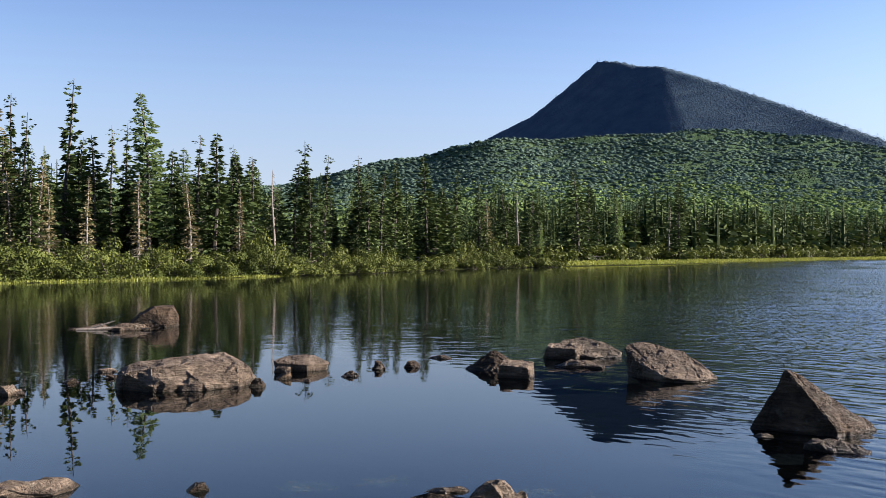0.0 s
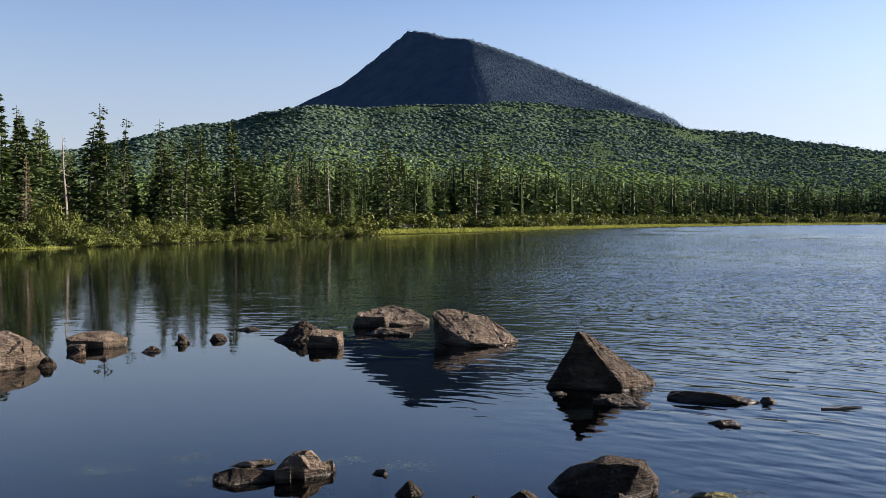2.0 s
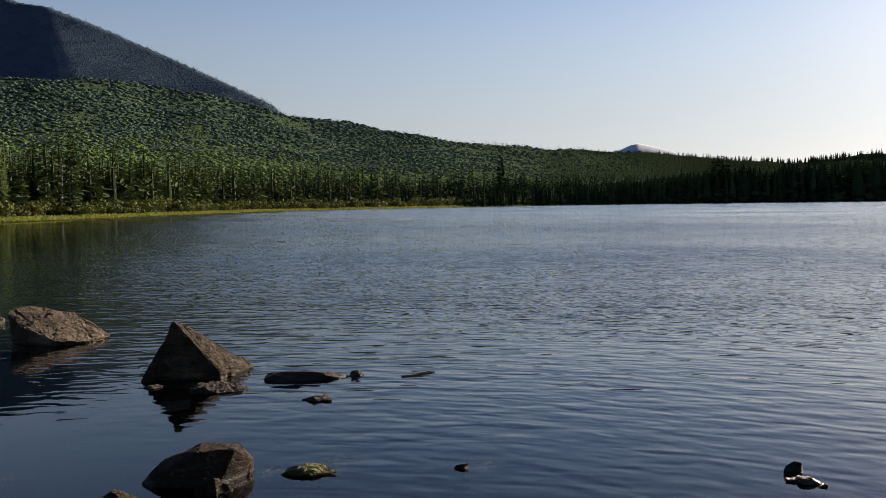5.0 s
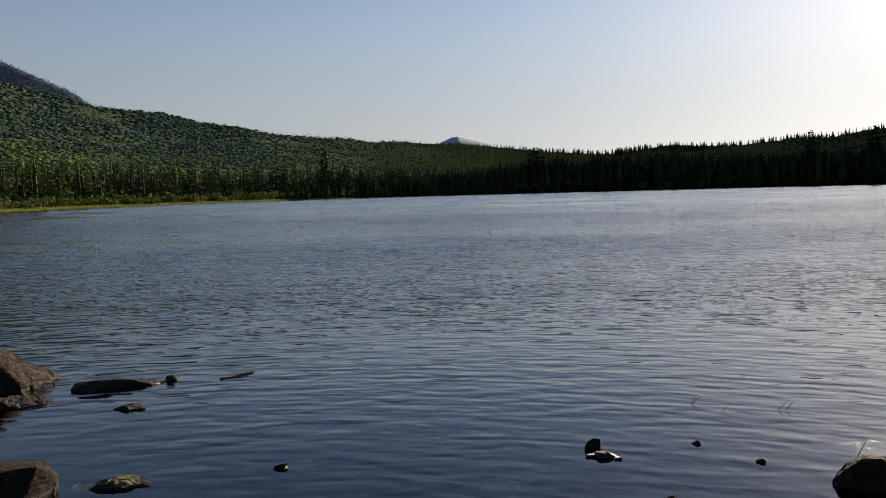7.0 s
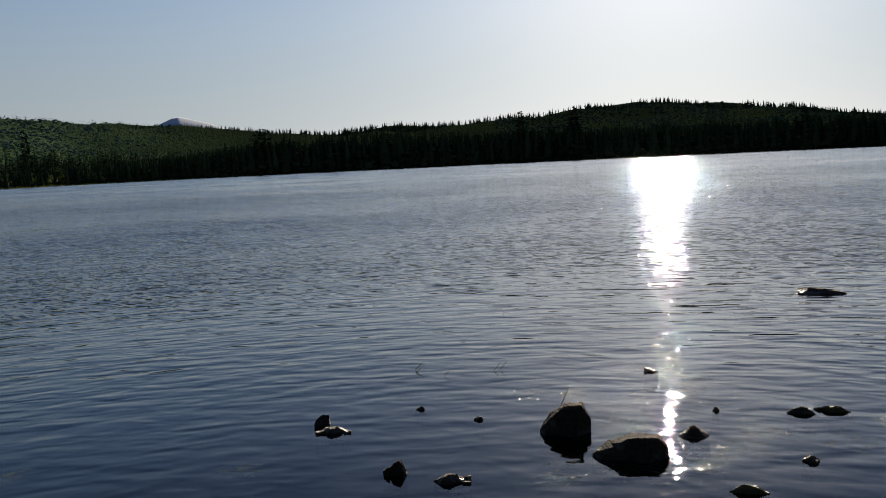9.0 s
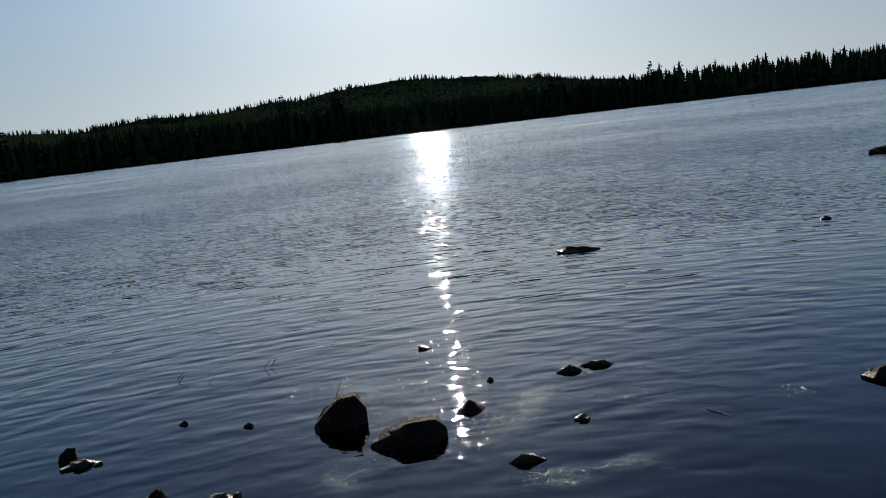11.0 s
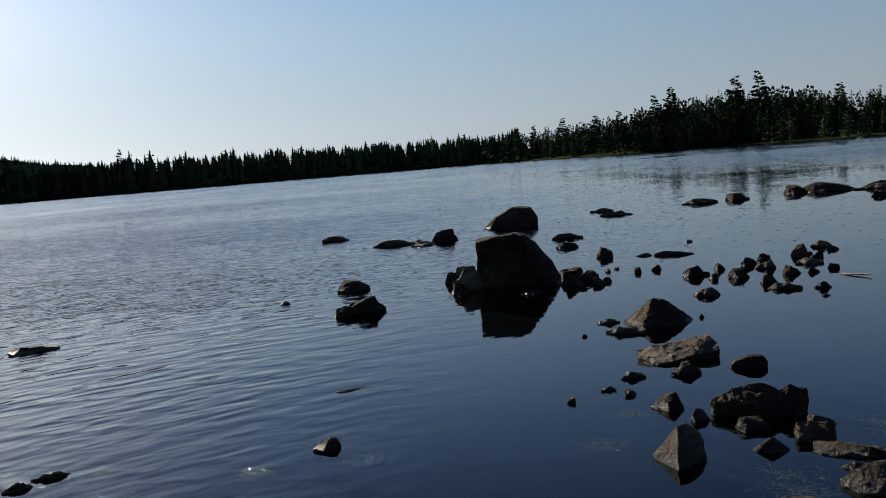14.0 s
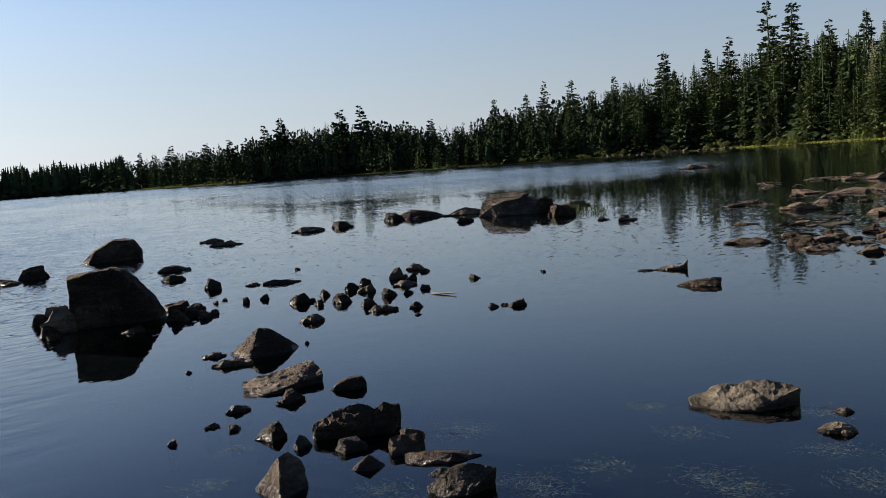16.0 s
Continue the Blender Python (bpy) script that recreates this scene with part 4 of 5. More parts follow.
stone("b", 4.83, -4.62, 0.21, 0.16, 0.09, -133)
stone("hump", 4.67, -5.04, 0.28, 0.17, 0.08, -136)
stone("flat", 6.66, -5.41, 0.20, 0.15, 0.04, -128)
stone("grey", 5.01, -4.30, 0.19, 0.14, 0.05, -129)
stone("b", 4.82, -3.62, 0.09, 0.06, 0.04, -125)
stone("flat", 4.88, -3.97, 0.10, 0.07, 0.03, -127)
stone("b", 4.69, -3.98, 0.13, 0.10, 0.04, -129)
stone("b", 4.33, -3.99, 0.26, 0.20, 0.09, -131)
stone("grey", 4.01, -3.94, 0.13, 0.10, 0.08, -133)
stone("twin", 3.90, -4.29, 0.54, 0.34, 0.17, -136)
stone("grey", 3.70, -4.04, 0.22, 0.17, 0.07, -137)
stone("tan", 3.51, -4.35, 0.19, 0.14, 0.07, -141)
stone("b", 3.39, -4.15, 0.29, 0.21, 0.09, -140)
stone("wedge", 3.42, -3.85, 0.18, 0.13, 0.07, -138)
stone("pyr3", 3.67, -3.45, 0.28, 0.46, 0.17, -131)
stone("log", 3.12, -4.13, 0.43, 0.17, 0.05, -143)
stone("grey", 3.00, -3.94, 0.14, 0.11, 0.03, -142)
stone("furrow", 2.78, -3.82, 0.35, 0.26, 0.12, -144)
stone("flat", 2.89, -3.41, 0.26, 0.19, 0.03, -139)
stone("b", 5.05, -2.04, 0.20, 0.15, 0.07, -108)
stone("b", 6.17, -6.10, 0.06, 0.04, 0.03, -134)
stone("b", 6.35, -4.89, 0.07, 0.05, 0.03, -126)
stone("flat", 4.46, -13.83, 0.76, 0.38, 0.09, -163)
stone("fin", 4.58, -11.02, 0.43, 0.16, 0.12, -158)
stone("flat", 4.84, -10.89, 0.26, 0.10, 0.02, -156)
stone("log2", 3.79, -9.87, 0.49, 0.22, 0.09, -159)
stone("hulk", 1.98, -5.67, 0.66, 0.42, 0.14, -162)
stone("light", 1.40, -5.37, 0.21, 0.16, 0.05, -167)
stone("flat", 1.44, -5.72, 0.12, 0.09, 0.03, -168)
stone("tan", 5.10, -19.78, 1.00, 0.60, 0.15, -166)
stone("tan", 6.30, -24.76, 0.99, 0.60, 0.14, -166)
stone("b", 3.59, -13.47, 0.54, 0.38, 0.15, -166)
stone("flat", 3.26, -12.97, 0.50, 0.38, 0.08, -167)
stone("flat", 3.34, -14.25, 0.68, 0.34, 0.09, -167)
stone("tan", 5.08, -24.44, 1.6, 0.93, 0.13, -169)
stone("tan", 5.89, -30.77, 1.80, 0.90, 0.18, -169)
stone("tan", 3.30, -18.29, 0.76, 0.57, 0.13, -170)
stone("flat", 2.51, -12.68, 0.44, 0.33, 0.08, -170)
stone("b", 2.90, -15.25, 0.68, 0.51, 0.09, -170)
stone("b", 2.99, -13.53, 0.11, 0.09, 0.04, -168)
stone("b", 4.90, -22.05, 0.43, 0.32, 0.08, -168)
stone("flat", 5.08, -21.37, 0.49, 0.37, 0.10, -167)
stone("flat", 6.95, -21.11, 0.71, 0.28, 0.08, -162)
stone("flat", 6.88, -22.02, 0.62, 0.25, 0.09, -163)
stone("flat", 18.95, -51.34, 2.48, 0.99, 0.20, -160)
stone("tan", 8.47, -18.09, 0.64, 0.25, 0.14, -155)
stone("b", 9.11, -18.35, 0.33, 0.24, 0.07, -154)
stone("flat", 12.27, -21.54, 0.79, 0.32, 0.18, -150)
stone("flat", 12.29, -22.99, 0.92, 0.37, 0.17, -152)
stone("b", 6.25, -10.64, 0.10, 0.08, 0.03, -149)
stone("flat", 4.35, -16.56, 0.87, 0.26, 0.06, -166)
stone("tan", 2.37, -13.85, 0.79, 0.59, 0.08, -171)
stone("tan", 3.51, -22.52, 1.44, 1.08, 0.14, -172)
stone("b", 4.21, -25.64, 1.64, 1.23, 0.15, -171)

stone("b", 8.80, -6.59, 0.34, 0.26, 0.16, -127)
stone("b", 8.83, -6.82, 0.26, 0.20, 0.12, -128)
stone("b", 8.57, -6.79, 0.20, 0.15, 0.09, -129)
stone("b", 8.65, -6.99, 0.15, 0.11, 0.06, -129)
stone("light", 9.65, -5.63, 0.36, 0.27, 0.30, -121)
stone("b", 9.52, -5.41, 0.30, 0.22, 0.20, -120)
stone("b", 9.33, -5.36, 0.18, 0.14, 0.09, -120)
# low stones strewn over the flat spit
spit = np.random.RandomState(17)
for k in range(46):
    a, r = spit.uniform(161.5, 174), spit.uniform(12, 36)
    w = spit.uniform(0.2, 0.75) * (0.7 + r / 40)
    stone(("flat", "tan", "flat", "b")[k % 4], r * math.sin(radians(a)), r * math.cos(radians(a)), w, w * spit.uniform(0.5, 0.8), spit.uniform(0.02, 0.08), -a + spit.uniform(-20, 20))

# ---- trees ----
def blades(pos, way, length, width, rng, twist=1.0):
    """Kite-shaped sprays: n starts, n directions, lengths and widths -> verts and quads."""
    n = len(pos)
    way = way / np.linalg.norm(way, axis=1)[:, None]
    other = rng.normal(size=(n, 3)) * twist + np.array((0, 0, 1.0)) * (1 - twist)
    side = np.cross(way, other)
    side /= np.linalg.norm(side, axis=1)[:, None] + 1e-9
    l, w = length[:, None], width[:, None]
    v = np.stack((pos, pos + way * l * 0.45 + side * w / 2, pos + way * l, pos + way * l * 0.45 - side * w / 2), 1)
    return v.reshape(-1, 3), np.arange(4 * n).reshape(n, 4)


def tube(path, radii, sides=6):
    """A tapered tube along points."""
    path, verts, faces = np.asarray(path, float), [], []
    for i, (p, r) in enumerate(zip(path, radii)):
        t = path[min(i + 1, len(path) - 1)] - path[max(i - 1, 0)]
        t /= np.linalg.norm(t) + 1e-9
        a = np.cross(t, (0.3, 0.9, 0.1))
        a /= np.linalg.norm(a)
        b = np.cross(t, a)
        for k in range(sides):
            w = 2 * np.pi * k / sides
            verts.append(p + r * (a * np.cos(w) + b * np.sin(w)))
    for i in range(len(path) - 1):
        for k in range(sides):
            o, j = i * sides, (k + 1) % sides
            faces.append((o + k, o + j, o + sides + j, o + sides + k))
    return np.array(verts), np.array(faces)


def joined(pieces):
    vs, fs, o = [], [], 0
    for v, f in pieces:
        vs.append(v)
        fs.append(f + o)
        o += len(v)
    return np.concatenate(vs), np.concatenate(fs)


def conifer(name, seed, h=1.0, radius=0.16, bare=0.12, whorls=30, sprays=7, per=6, droop=-0.25, club=0.0, gaps=0.1, wide=0.05, mat=SPRUCE, bark=BARK, dead=0, flat=0.4, taper=0.8, loose=1.0):
    """Meshes of a conifer of height 1: a trunk with limbs, and a crown of drooping sprays in whorls."""
    rng = np.random.RandomState(seed)
    lean = rng.uniform(-0.015, 0.015, 2)
    zs = np.linspace(0, 1, 9)
    path = np.stack((lean[0] * zs * 3 * zs + 0.004 * np.sin(zs * 9 + seed), lean[1] * zs * 3 * zs + 0.004 * np.cos(zs * 7 + seed), zs), 1)
    pieces = [tube(path, 0.0125 * (1 - zs) ** 0.8 + 0.0012, 6)]
    P, W, L, D = [], [], [], []
    for i in range(whorls):
        u = (i + rng.uniform(-0.3, 0.3)) / whorls
        z0 = bare + (0.995 - bare) * u
        reach = radius * ((1 - u) ** taper * (0.35 + 0.65 * min(1, (u + 0.08) / 0.3)) + 0.012) * rng.uniform(0.45 if loose > 1.2 else 0.7, 1.2)
        if club:
            reach = radius * (0.55 + 0.45 * math.sin(u * 14 + seed)) * (1 - 0.75 * u) + (club if u > 0.86 else 0.0) * (1 - abs(u - 0.93) / 0.08 * 0.6)
            reach *= min(1.0, (1.0 - u) / 0.07 + 0.1)
            if 0.62 < u < 0.86 and rng.rand() < 0.5:
                reach *= 0.35
        cx, cy = np.interp(z0, zs, path[:, 0]), np.interp(z0, zs, path[:, 1])
        m = max(3, int(sprays * (0.6 + 0.4 * (1 - u)) + rng.uniform(-1, 1)))
        a0 = rng.uniform(0, 6.28)
        for k in range(m):
            if rng.rand() < gaps:
                continue
            a = a0 + 2 * np.pi * k / m + rng.uniform(-0.35, 0.35)
            rr = reach * rng.uniform(0.65, 1.15)
            dz = (droop + rng.uniform(-0.18, 0.18)) * (1 - u * 1.3) * rr
            z = z0 + rng.uniform(-0.5, 0.5) * loose / whorls
            d = np.array((math.cos(a), math.sin(a), 0))
            if k % 3 == 0 and rr > 0.05:
                end = np.array((cx, cy, z)) + d * rr * 0.85 + (0, 0, dz)
                pieces.append(tube([(cx, cy, z), end], [0.0022, 0.0006], 3))
            for j in range(per):
                f = ((j + rng.uniform(0.2, 1.0)) / per) ** 0.8
                P.append(np.array((cx, cy, z)) + d * rr * f * 0.85 + (0, 0, dz * f * f + rng.normal() * 0.004))
                spread = rng.uniform(-1.1, 1.1)
                W.append(np.array((math.cos(a + spread), math.sin(a + spread), droop * 0.6 + rng.uniform(-0.35, 0.35))))
                L.append(wide * rng.uniform(0.7, 1.5) * min(1.0, 0.5 + 1.3 * (1 - u)))
                D.append(L[-1] * rng.uniform(0.38, 0.6))
    limbs = []
    for k in range(dead):
        z = bare * rng.uniform(0.3, 1.6) + 0.02
        a, l = rng.uniform(0, 6.28), radius * rng.uniform(0.4, 1.0)
        limbs.append(tube([(0, 0, z), (math.cos(a) * l * 0.6, math.sin(a) * l * 0.6, z - 0.01), (math.cos(a) * l, math.sin(a) * l, z - 0.02 * rng.uniform(-1, 2))], [0.003, 0.0018, 0.0006], 3))
    tv, tf = joined(pieces)
    cv, cf = blades(np.array(P), np.array(W), np.array(L), np.array(D), rng, flat)
    return mesh_of(name + "_trunk", tv, tf, bark), mesh_of(name + "_crown", cv, cf, mat), mesh_of(name + "_limbs", *joined(limbs), DEAD) if limbs else None


def snag(name, seed):
    """A dead standing tree: bare grey trunk with broken limbs."""
    rng = np.random.RandomState(seed)
    zs = np.linspace(0, 1, 8)
    pieces = [tube(np.stack((0.01 * np.sin(zs * 5 + seed), 0.01 * np.cos(zs * 4), zs), 1), 0.014 * (1 - zs) ** 0.7 + 0.002, 6)]
    for k in range(34):
        z, a, l = rng.uniform(0.2, 0.97), rng.uniform(0, 6.28), rng.uniform(0.04, 0.13)
        l *= 1.1 - z * 0.8
        d = np.array((math.cos(a), math.sin(a), 0))
        pieces.append(tube([(0, 0, z), d * l * 0.6 + (0, 0, z - 0.01), d * l + (0, 0, z - rng.uniform(-0.02, 0.04))], [0.004, 0.0025, 0.0008], 3))
    v, f = joined(pieces)
    return mesh_of(name + "_trunk", v, f, DEAD), None, None


FORMS = {
    "spruce": [conifer("spruce", s, radius=rd, whorls=34, sprays=9, per=7, bare=b, wide=0.036, dead=14, flat=0.7, taper=0.9, gaps=0.2, droop=-0.3, loose=1.3) for s, rd, b in ((1, 0.19, 0.06), (2, 0.23, 0.04), (3, 0.16, 0.1), (4, 0.2, 0.08), (5, 0.25, 0.05))],
    "thin": [conifer("thin", s, radius=0.085, whorls=36, sprays=6, per=5, bare=0.25, wide=0.03, club=0.045, gaps=0.36, dead=44, flat=0.7) for s in (11, 12, 13, 14)],
    "larch": [conifer("larch", s, radius=0.12, whorls=50, sprays=9, per=8, bare=0.2, wide=0.026, droop=-0.05, mat=LARCH, taper=0.5, gaps=0.2, flat=0.9) for s in (21, 22)],
    "pine": [conifer("pine", s, radius=0.23, whorls=31, sprays=8, per=19, bare=0.1, wide=0.028, droop=0.05, mat=PINE, gaps=0.2, taper=0.72, flat=0.85, dead=8, loose=1.6) for s in (31, 32, 33, 34)],
    "dry": [conifer("dry", s, radius=0.12, whorls=34, sprays=7, per=5, bare=0.22, wide=0.028, mat=DRY, bark=DEAD, gaps=0.35, dead=60, flat=0.8) for s in (41, 42)],
    "snag": [snag("snag", 51), snag("snag", 52)],
    "mid": [conifer("mid", s, radius=rd, whorls=26, sprays=8, per=4, bare=0.03, wide=0.066, gaps=0.08, dead=4, flat=0.7) for s, rd in ((61, 0.15), (62, 0.12), (63, 0.17), (64, 0.14))],
    "midpine": [conifer("midpine", s, radius=0.22, whorls=24, sprays=8, per=9, bare=0.14, wide=0.055, droop=0.02, mat=SHADED_FARWOOD, gaps=0.15, taper=0.7, flat=0.85, loose=1.6) for s in (71, 72, 73)],
}
TREE_LABEL = {
    "spruce": ("dark green spruce tree on the lake shore", "tree"), "thin": ("tall thin black spruce with sparse branches and a tufted top", "tree"),
    "larch": ("feathery light green larch tree", "tree"), "pine": ("tall white pine with layered upswept branches", "tree"),
    "dry": ("half-dead conifer with yellowing needles and bare grey twigs", "tree"), "snag": ("bare grey dead tree standing in the woods", "dead tree"),
    "mid": ("dark spruce tree in the far shore woods", "tree"), "midpine": ("white pine in the wooded far shore", "tree"),
}
TREE_RNG = np.random.RandomState(9)


def tree(kind, az, r, height, which=None, group="shore trees", girth=1.0):
    x, y = at(az, r)
    forms = FORMS[kind]
    trunk, crown, limbs = forms[TREE_RNG.randint(len(forms)) if which is None else which % len(forms)]
    root = new("dead_tree" if kind == "snag" else kind + "_tree" if kind in ("spruce", "larch", "pine") else "conifer")
    label, cat = TREE_LABEL[kind]
    tagged(root, label, cat, group)
    root.location = (x, y, float(ground_z(x, y)) - 0.05)
    root.rotation_euler = (0, 0, TREE_RNG.uniform(0, 6.28))
    g = height * girth * TREE_RNG.uniform(0.95, 1.3)
    root.scale = (g, g, height)
    part("trunk", trunk, root)
    if crown:
        part("crown", crown, root)
    if limbs:
        part("dead_branch", limbs, root, "bare grey dead lower branches")
    return root


def tall(kind, az, el, back, which=None, girth=1.0, group="shore trees"):
    """A tree whose top stands at a given angle over the water as seen from the landing."""
    r = float(shore_radius(az)) + back
    return tree(kind, az, r, 1.57 + r * math.tan(radians(el)) - 0.4, which, group, girth)

# ---- forest on the near shore across the cove: the trees that stand out ----
tall("dry", -27.3, 9.90, 12, 0)
tall("thin", -26.9, 9.30, 13, 1)
tall("thin", -26.2, 8.30, 14, 2)
tall("thin", -23.9, 10.55, 12, 0)
tall("spruce", -23.2, 7.00, 13, 3, 1.15)
tall("spruce", -22.1, 7.20, 10, 0, 1.15)
tall("thin", -21.2, 7.80, 12, 2)
tall("thin", -20.4, 8.00, 13, 3)
tall("larch", -18.9, 10.10, 8, 0)
tall("spruce", -17.6, 6.60, 10, 1, 1.15)
tall("larch", -17.0, 6.60, 14, 1)
tall("thin", -16.0, 7.50, 12, 1)
tall("spruce", -14.9, 7.85, 6, 2, 1.15)
tall("thin", -13.9, 6.90, 10, 2)
tall("spruce", -13.2, 6.40, 7, 3, 1.15)
tall("thin", -12.5, 6.30, 9, 0)
tall("snag", -11.2, 5.40, 9, 0)
tall("spruce", -9.9, 6.00, 9, 1, 1.15)
tall("thin", -9.3, 7.30, 11, 3)
tall("spruce", -8.8, 5.90, 8, 4, 1.15)
tall("thin", -7.9, 6.40, 12, 1)
tall("thin", -5.5, 6.40, 12, 2)
tall("spruce", -5.0, 5.40, 6, 0, 1.15)
tall("spruce", -4.2, 5.60, 8, 4, 1.15)
tall("spruce", -3.2, 6.00, 9, 2, 1.15)
tall("spruce", -1.1, 6.40, 10, 3, 1.15)
tall("thin", 0.8, 5.50, 12, 0)
tall("spruce", 2.4, 4.60, 12, 1, 1.15)
tall("snag", 5.0, 4.20, 14, 1)
tall("spruce", 9.0, 5.45, 9, 4, 1.35)
tall("pine", 9.6, 4.40, 17, 2)
tall("larch", 11.5, 3.60, 16, 1)
tall("spruce", 15.4, 4.65, 9, 0, 1.3)
tall("snag", 14.8, 3.20, 14, 0)
tall("dry", 3.0, 3.60, 10, 1)
for az, el in ((-28.4, 6.2), (-26.8, 5.4), (-25.3, 6.0), (-24.7, 4.4), (-22.6, 4.9), (-19.6, 5.2), (-16.4, 4.6), (-13.4, 4.2)):
    tall("dry", az, el, 5.5)

# the wood behind them
rng = np.random.RandomState(21)
for k in range(130):
    az = rng.uniform(-36, 7)
    back = 5 + 40 * rng.rand() ** 1.3
    kind = rng.choice(("spruce", "mid", "thin", "dry", "larch", "snag"), p=(0.44, 0.34, 0.08, 0.07, 0.05, 0.02) if back < 18 else (0.2, 0.66, 0.06, 0.03, 0.04, 0.01))
    h = rng.uniform(5.0, 8.8) + (2.0 if az < -12 else 0) * rng.rand()
    if back < 9:
        h *= 0.7
    tree(kind, az, float(shore_radius(az)) + back, h * rng.uniform(0.75, 1.1), None, "wood on the near shore", 1.0 if kind == "thin" else 1.2)

# spruce belt along the marshy shore under the mountain
for k in range(80):
    az = 4 + 50 * rng.rand() ** 1.2
    r = float(shore_radius(az)) + rng.uniform(24, 62)
    h = rng.uniform(5.5, 8.8) * (1 if az > 14 else 0.9)
    tree("mid", az, r, h, None, "spruce belt under the mountain")
tall("mid", 40.6, 2.6, 40, 1, 0.7, group="spruce belt under the mountain")

# pines and spruces on the wooded bank
for k, (az, el) in enumerate(((124.1, 2.05), (126.0, 2.30), (128.2, 2.35), (129.8, 2.5), (132.1, 3.20), (133.0, 3.65), (136.9, 3.95), (138.4, 4.05), (142.8, 2.85), (147.2, 3.60), (149.2, 3.70), (150.3, 4.40), (152.3, 4.30), (157.9, 5.45), (160.7, 5.40), (161.9, 5.90), (164.3, 7.80), (165.4, 7.60), (169.6, 6.50), (167.8, 6.20), (154.7, 4.30))):
    tall("pine" if az > 143 else "midpine", az, el, 14 if az > 143 else 8, k, group="pines on the wooded bank")
for az, el in ((42.6, 3.1), (56.4, 2.8), (56.9, 2.85), (73.6, 3.25), (77.1, 3.4), (97.5, 2.6), (109.9, 1.65), (91.2, 2.5), (104.4, 1.75), (119.7, 1.6)):
    tall("midpine", az, el, 6 if az > 50 else 60, None, 1.0 if az > 50 else 0.6, group="pines across the lake")
tall("dry", 170.0, 5.2, 8, 0, group="pines on the wooded bank")
for k in range(110):
    az = rng.uniform(139.2, 176)
    back = 2 + 45 * rng.rand() ** 1.2
    r = float(shore_radius(az)) + back
    top = 1.6 + r * math.tan(radians(np.interp(az, (139.2, 141.2, 145.2, 149.2, 153.2, 158.2, 163.2, 166.2, 173.2), (3.2, 2.6, 2.5, 3.4, 3.9, 4.8, 5.6, 6.2, 6.2)))) - float(ground_z(*at(az, r)))
    kind = rng.choice(("spruce", "thin", "pine", "larch"), p=(0.62, 0.1, 0.2, 0.08))
    tree(kind, az, float(shore_radius(az)) + back, top * rng.uniform(0.7, 1.02) * (0.6 if back < 6 else 1), None, "wood on the bank")


# ---- far woods: too many to count ----
def scatter(name, shapes, spots, mat, label, category):
    """Many small plants in one mesh. shapes: (verts, quads) of height 1; spots: rows of x, y, z, turn, width, height."""
    vs, fs, o = [], [], 0
    pick = np.arange(len(spots)) % len(shapes)
    for s, (v, f) in enumerate(shapes):
        q = spots[pick == s]
        if not len(q):
            continue
        c, sn = np.cos(q[:, 3])[:, None], np.sin(q[:, 3])[:, None]
        px = (v[None, :, 0] * c - v[None, :, 1] * sn) * q[:, 4:5] + q[:, 0:1]
        py = (v[None, :, 0] * sn + v[None, :, 1] * c) * q[:, 4:5] + q[:, 1:2]
        pz = v[None, :, 2] * q[:, 5:6] + q[:, 2:3]
        vs.append(np.stack((px, py, pz), -1).reshape(-1, 3))
        fs.append((f[None] + (np.arange(len(q)) * len(v))[:, None, None]).reshape(-1, 4) + o)
        o += len(vs[-1])
    ob = new(name, mesh_of(name, np.concatenate(vs), np.concatenate(fs), mat))
    return tagged(ob, label, category, kind="stuff")


def small_conifer(seed, n=34, radius=0.17, stem=True, fine=1.0, core=0.42):
    rng = np.random.RandomState(seed)
    u = (np.arange(n) + rng.rand(n)) / n
    a = rng.uniform(0, 6.28, n)
    r = radius * (1 - u) ** 0.85 * rng.uniform(0.2, 1.1 - 0.55 * fine, n)
    pos = np.stack((np.cos(a) * r, np.sin(a) * r, 0.05 + 0.9 * u), 1)
    b = a + rng.uniform(-0.6, 0.6, n)
    way = np.stack((np.cos(b), np.sin(b), rng.uniform(-0.7, 0.05, n)), 1)
    size = (radius * (1 - u * 0.85) * rng.uniform(0.9, 1.4, n) + 0.015) * fine
    v, f = blades(pos, way, size, size * 0.75, rng, 0.45)
    if not stem:
        return v, f
    # dense inner twigs that no light passes
    c = radius * core
    tv, tf = tube([(0, 0, 0), (0, 0, 0.14), (0, 0, 0.4), (0, 0, 0.7), (0, 0, 0.98)], [0.012, c, c * 0.8, c * 0.42, 0.002], 5)
    tv[:, :2] *= rng.uniform(0.75, 1.2, (len(tv), 1))
    return joined([(v, f), (tv, tf)])


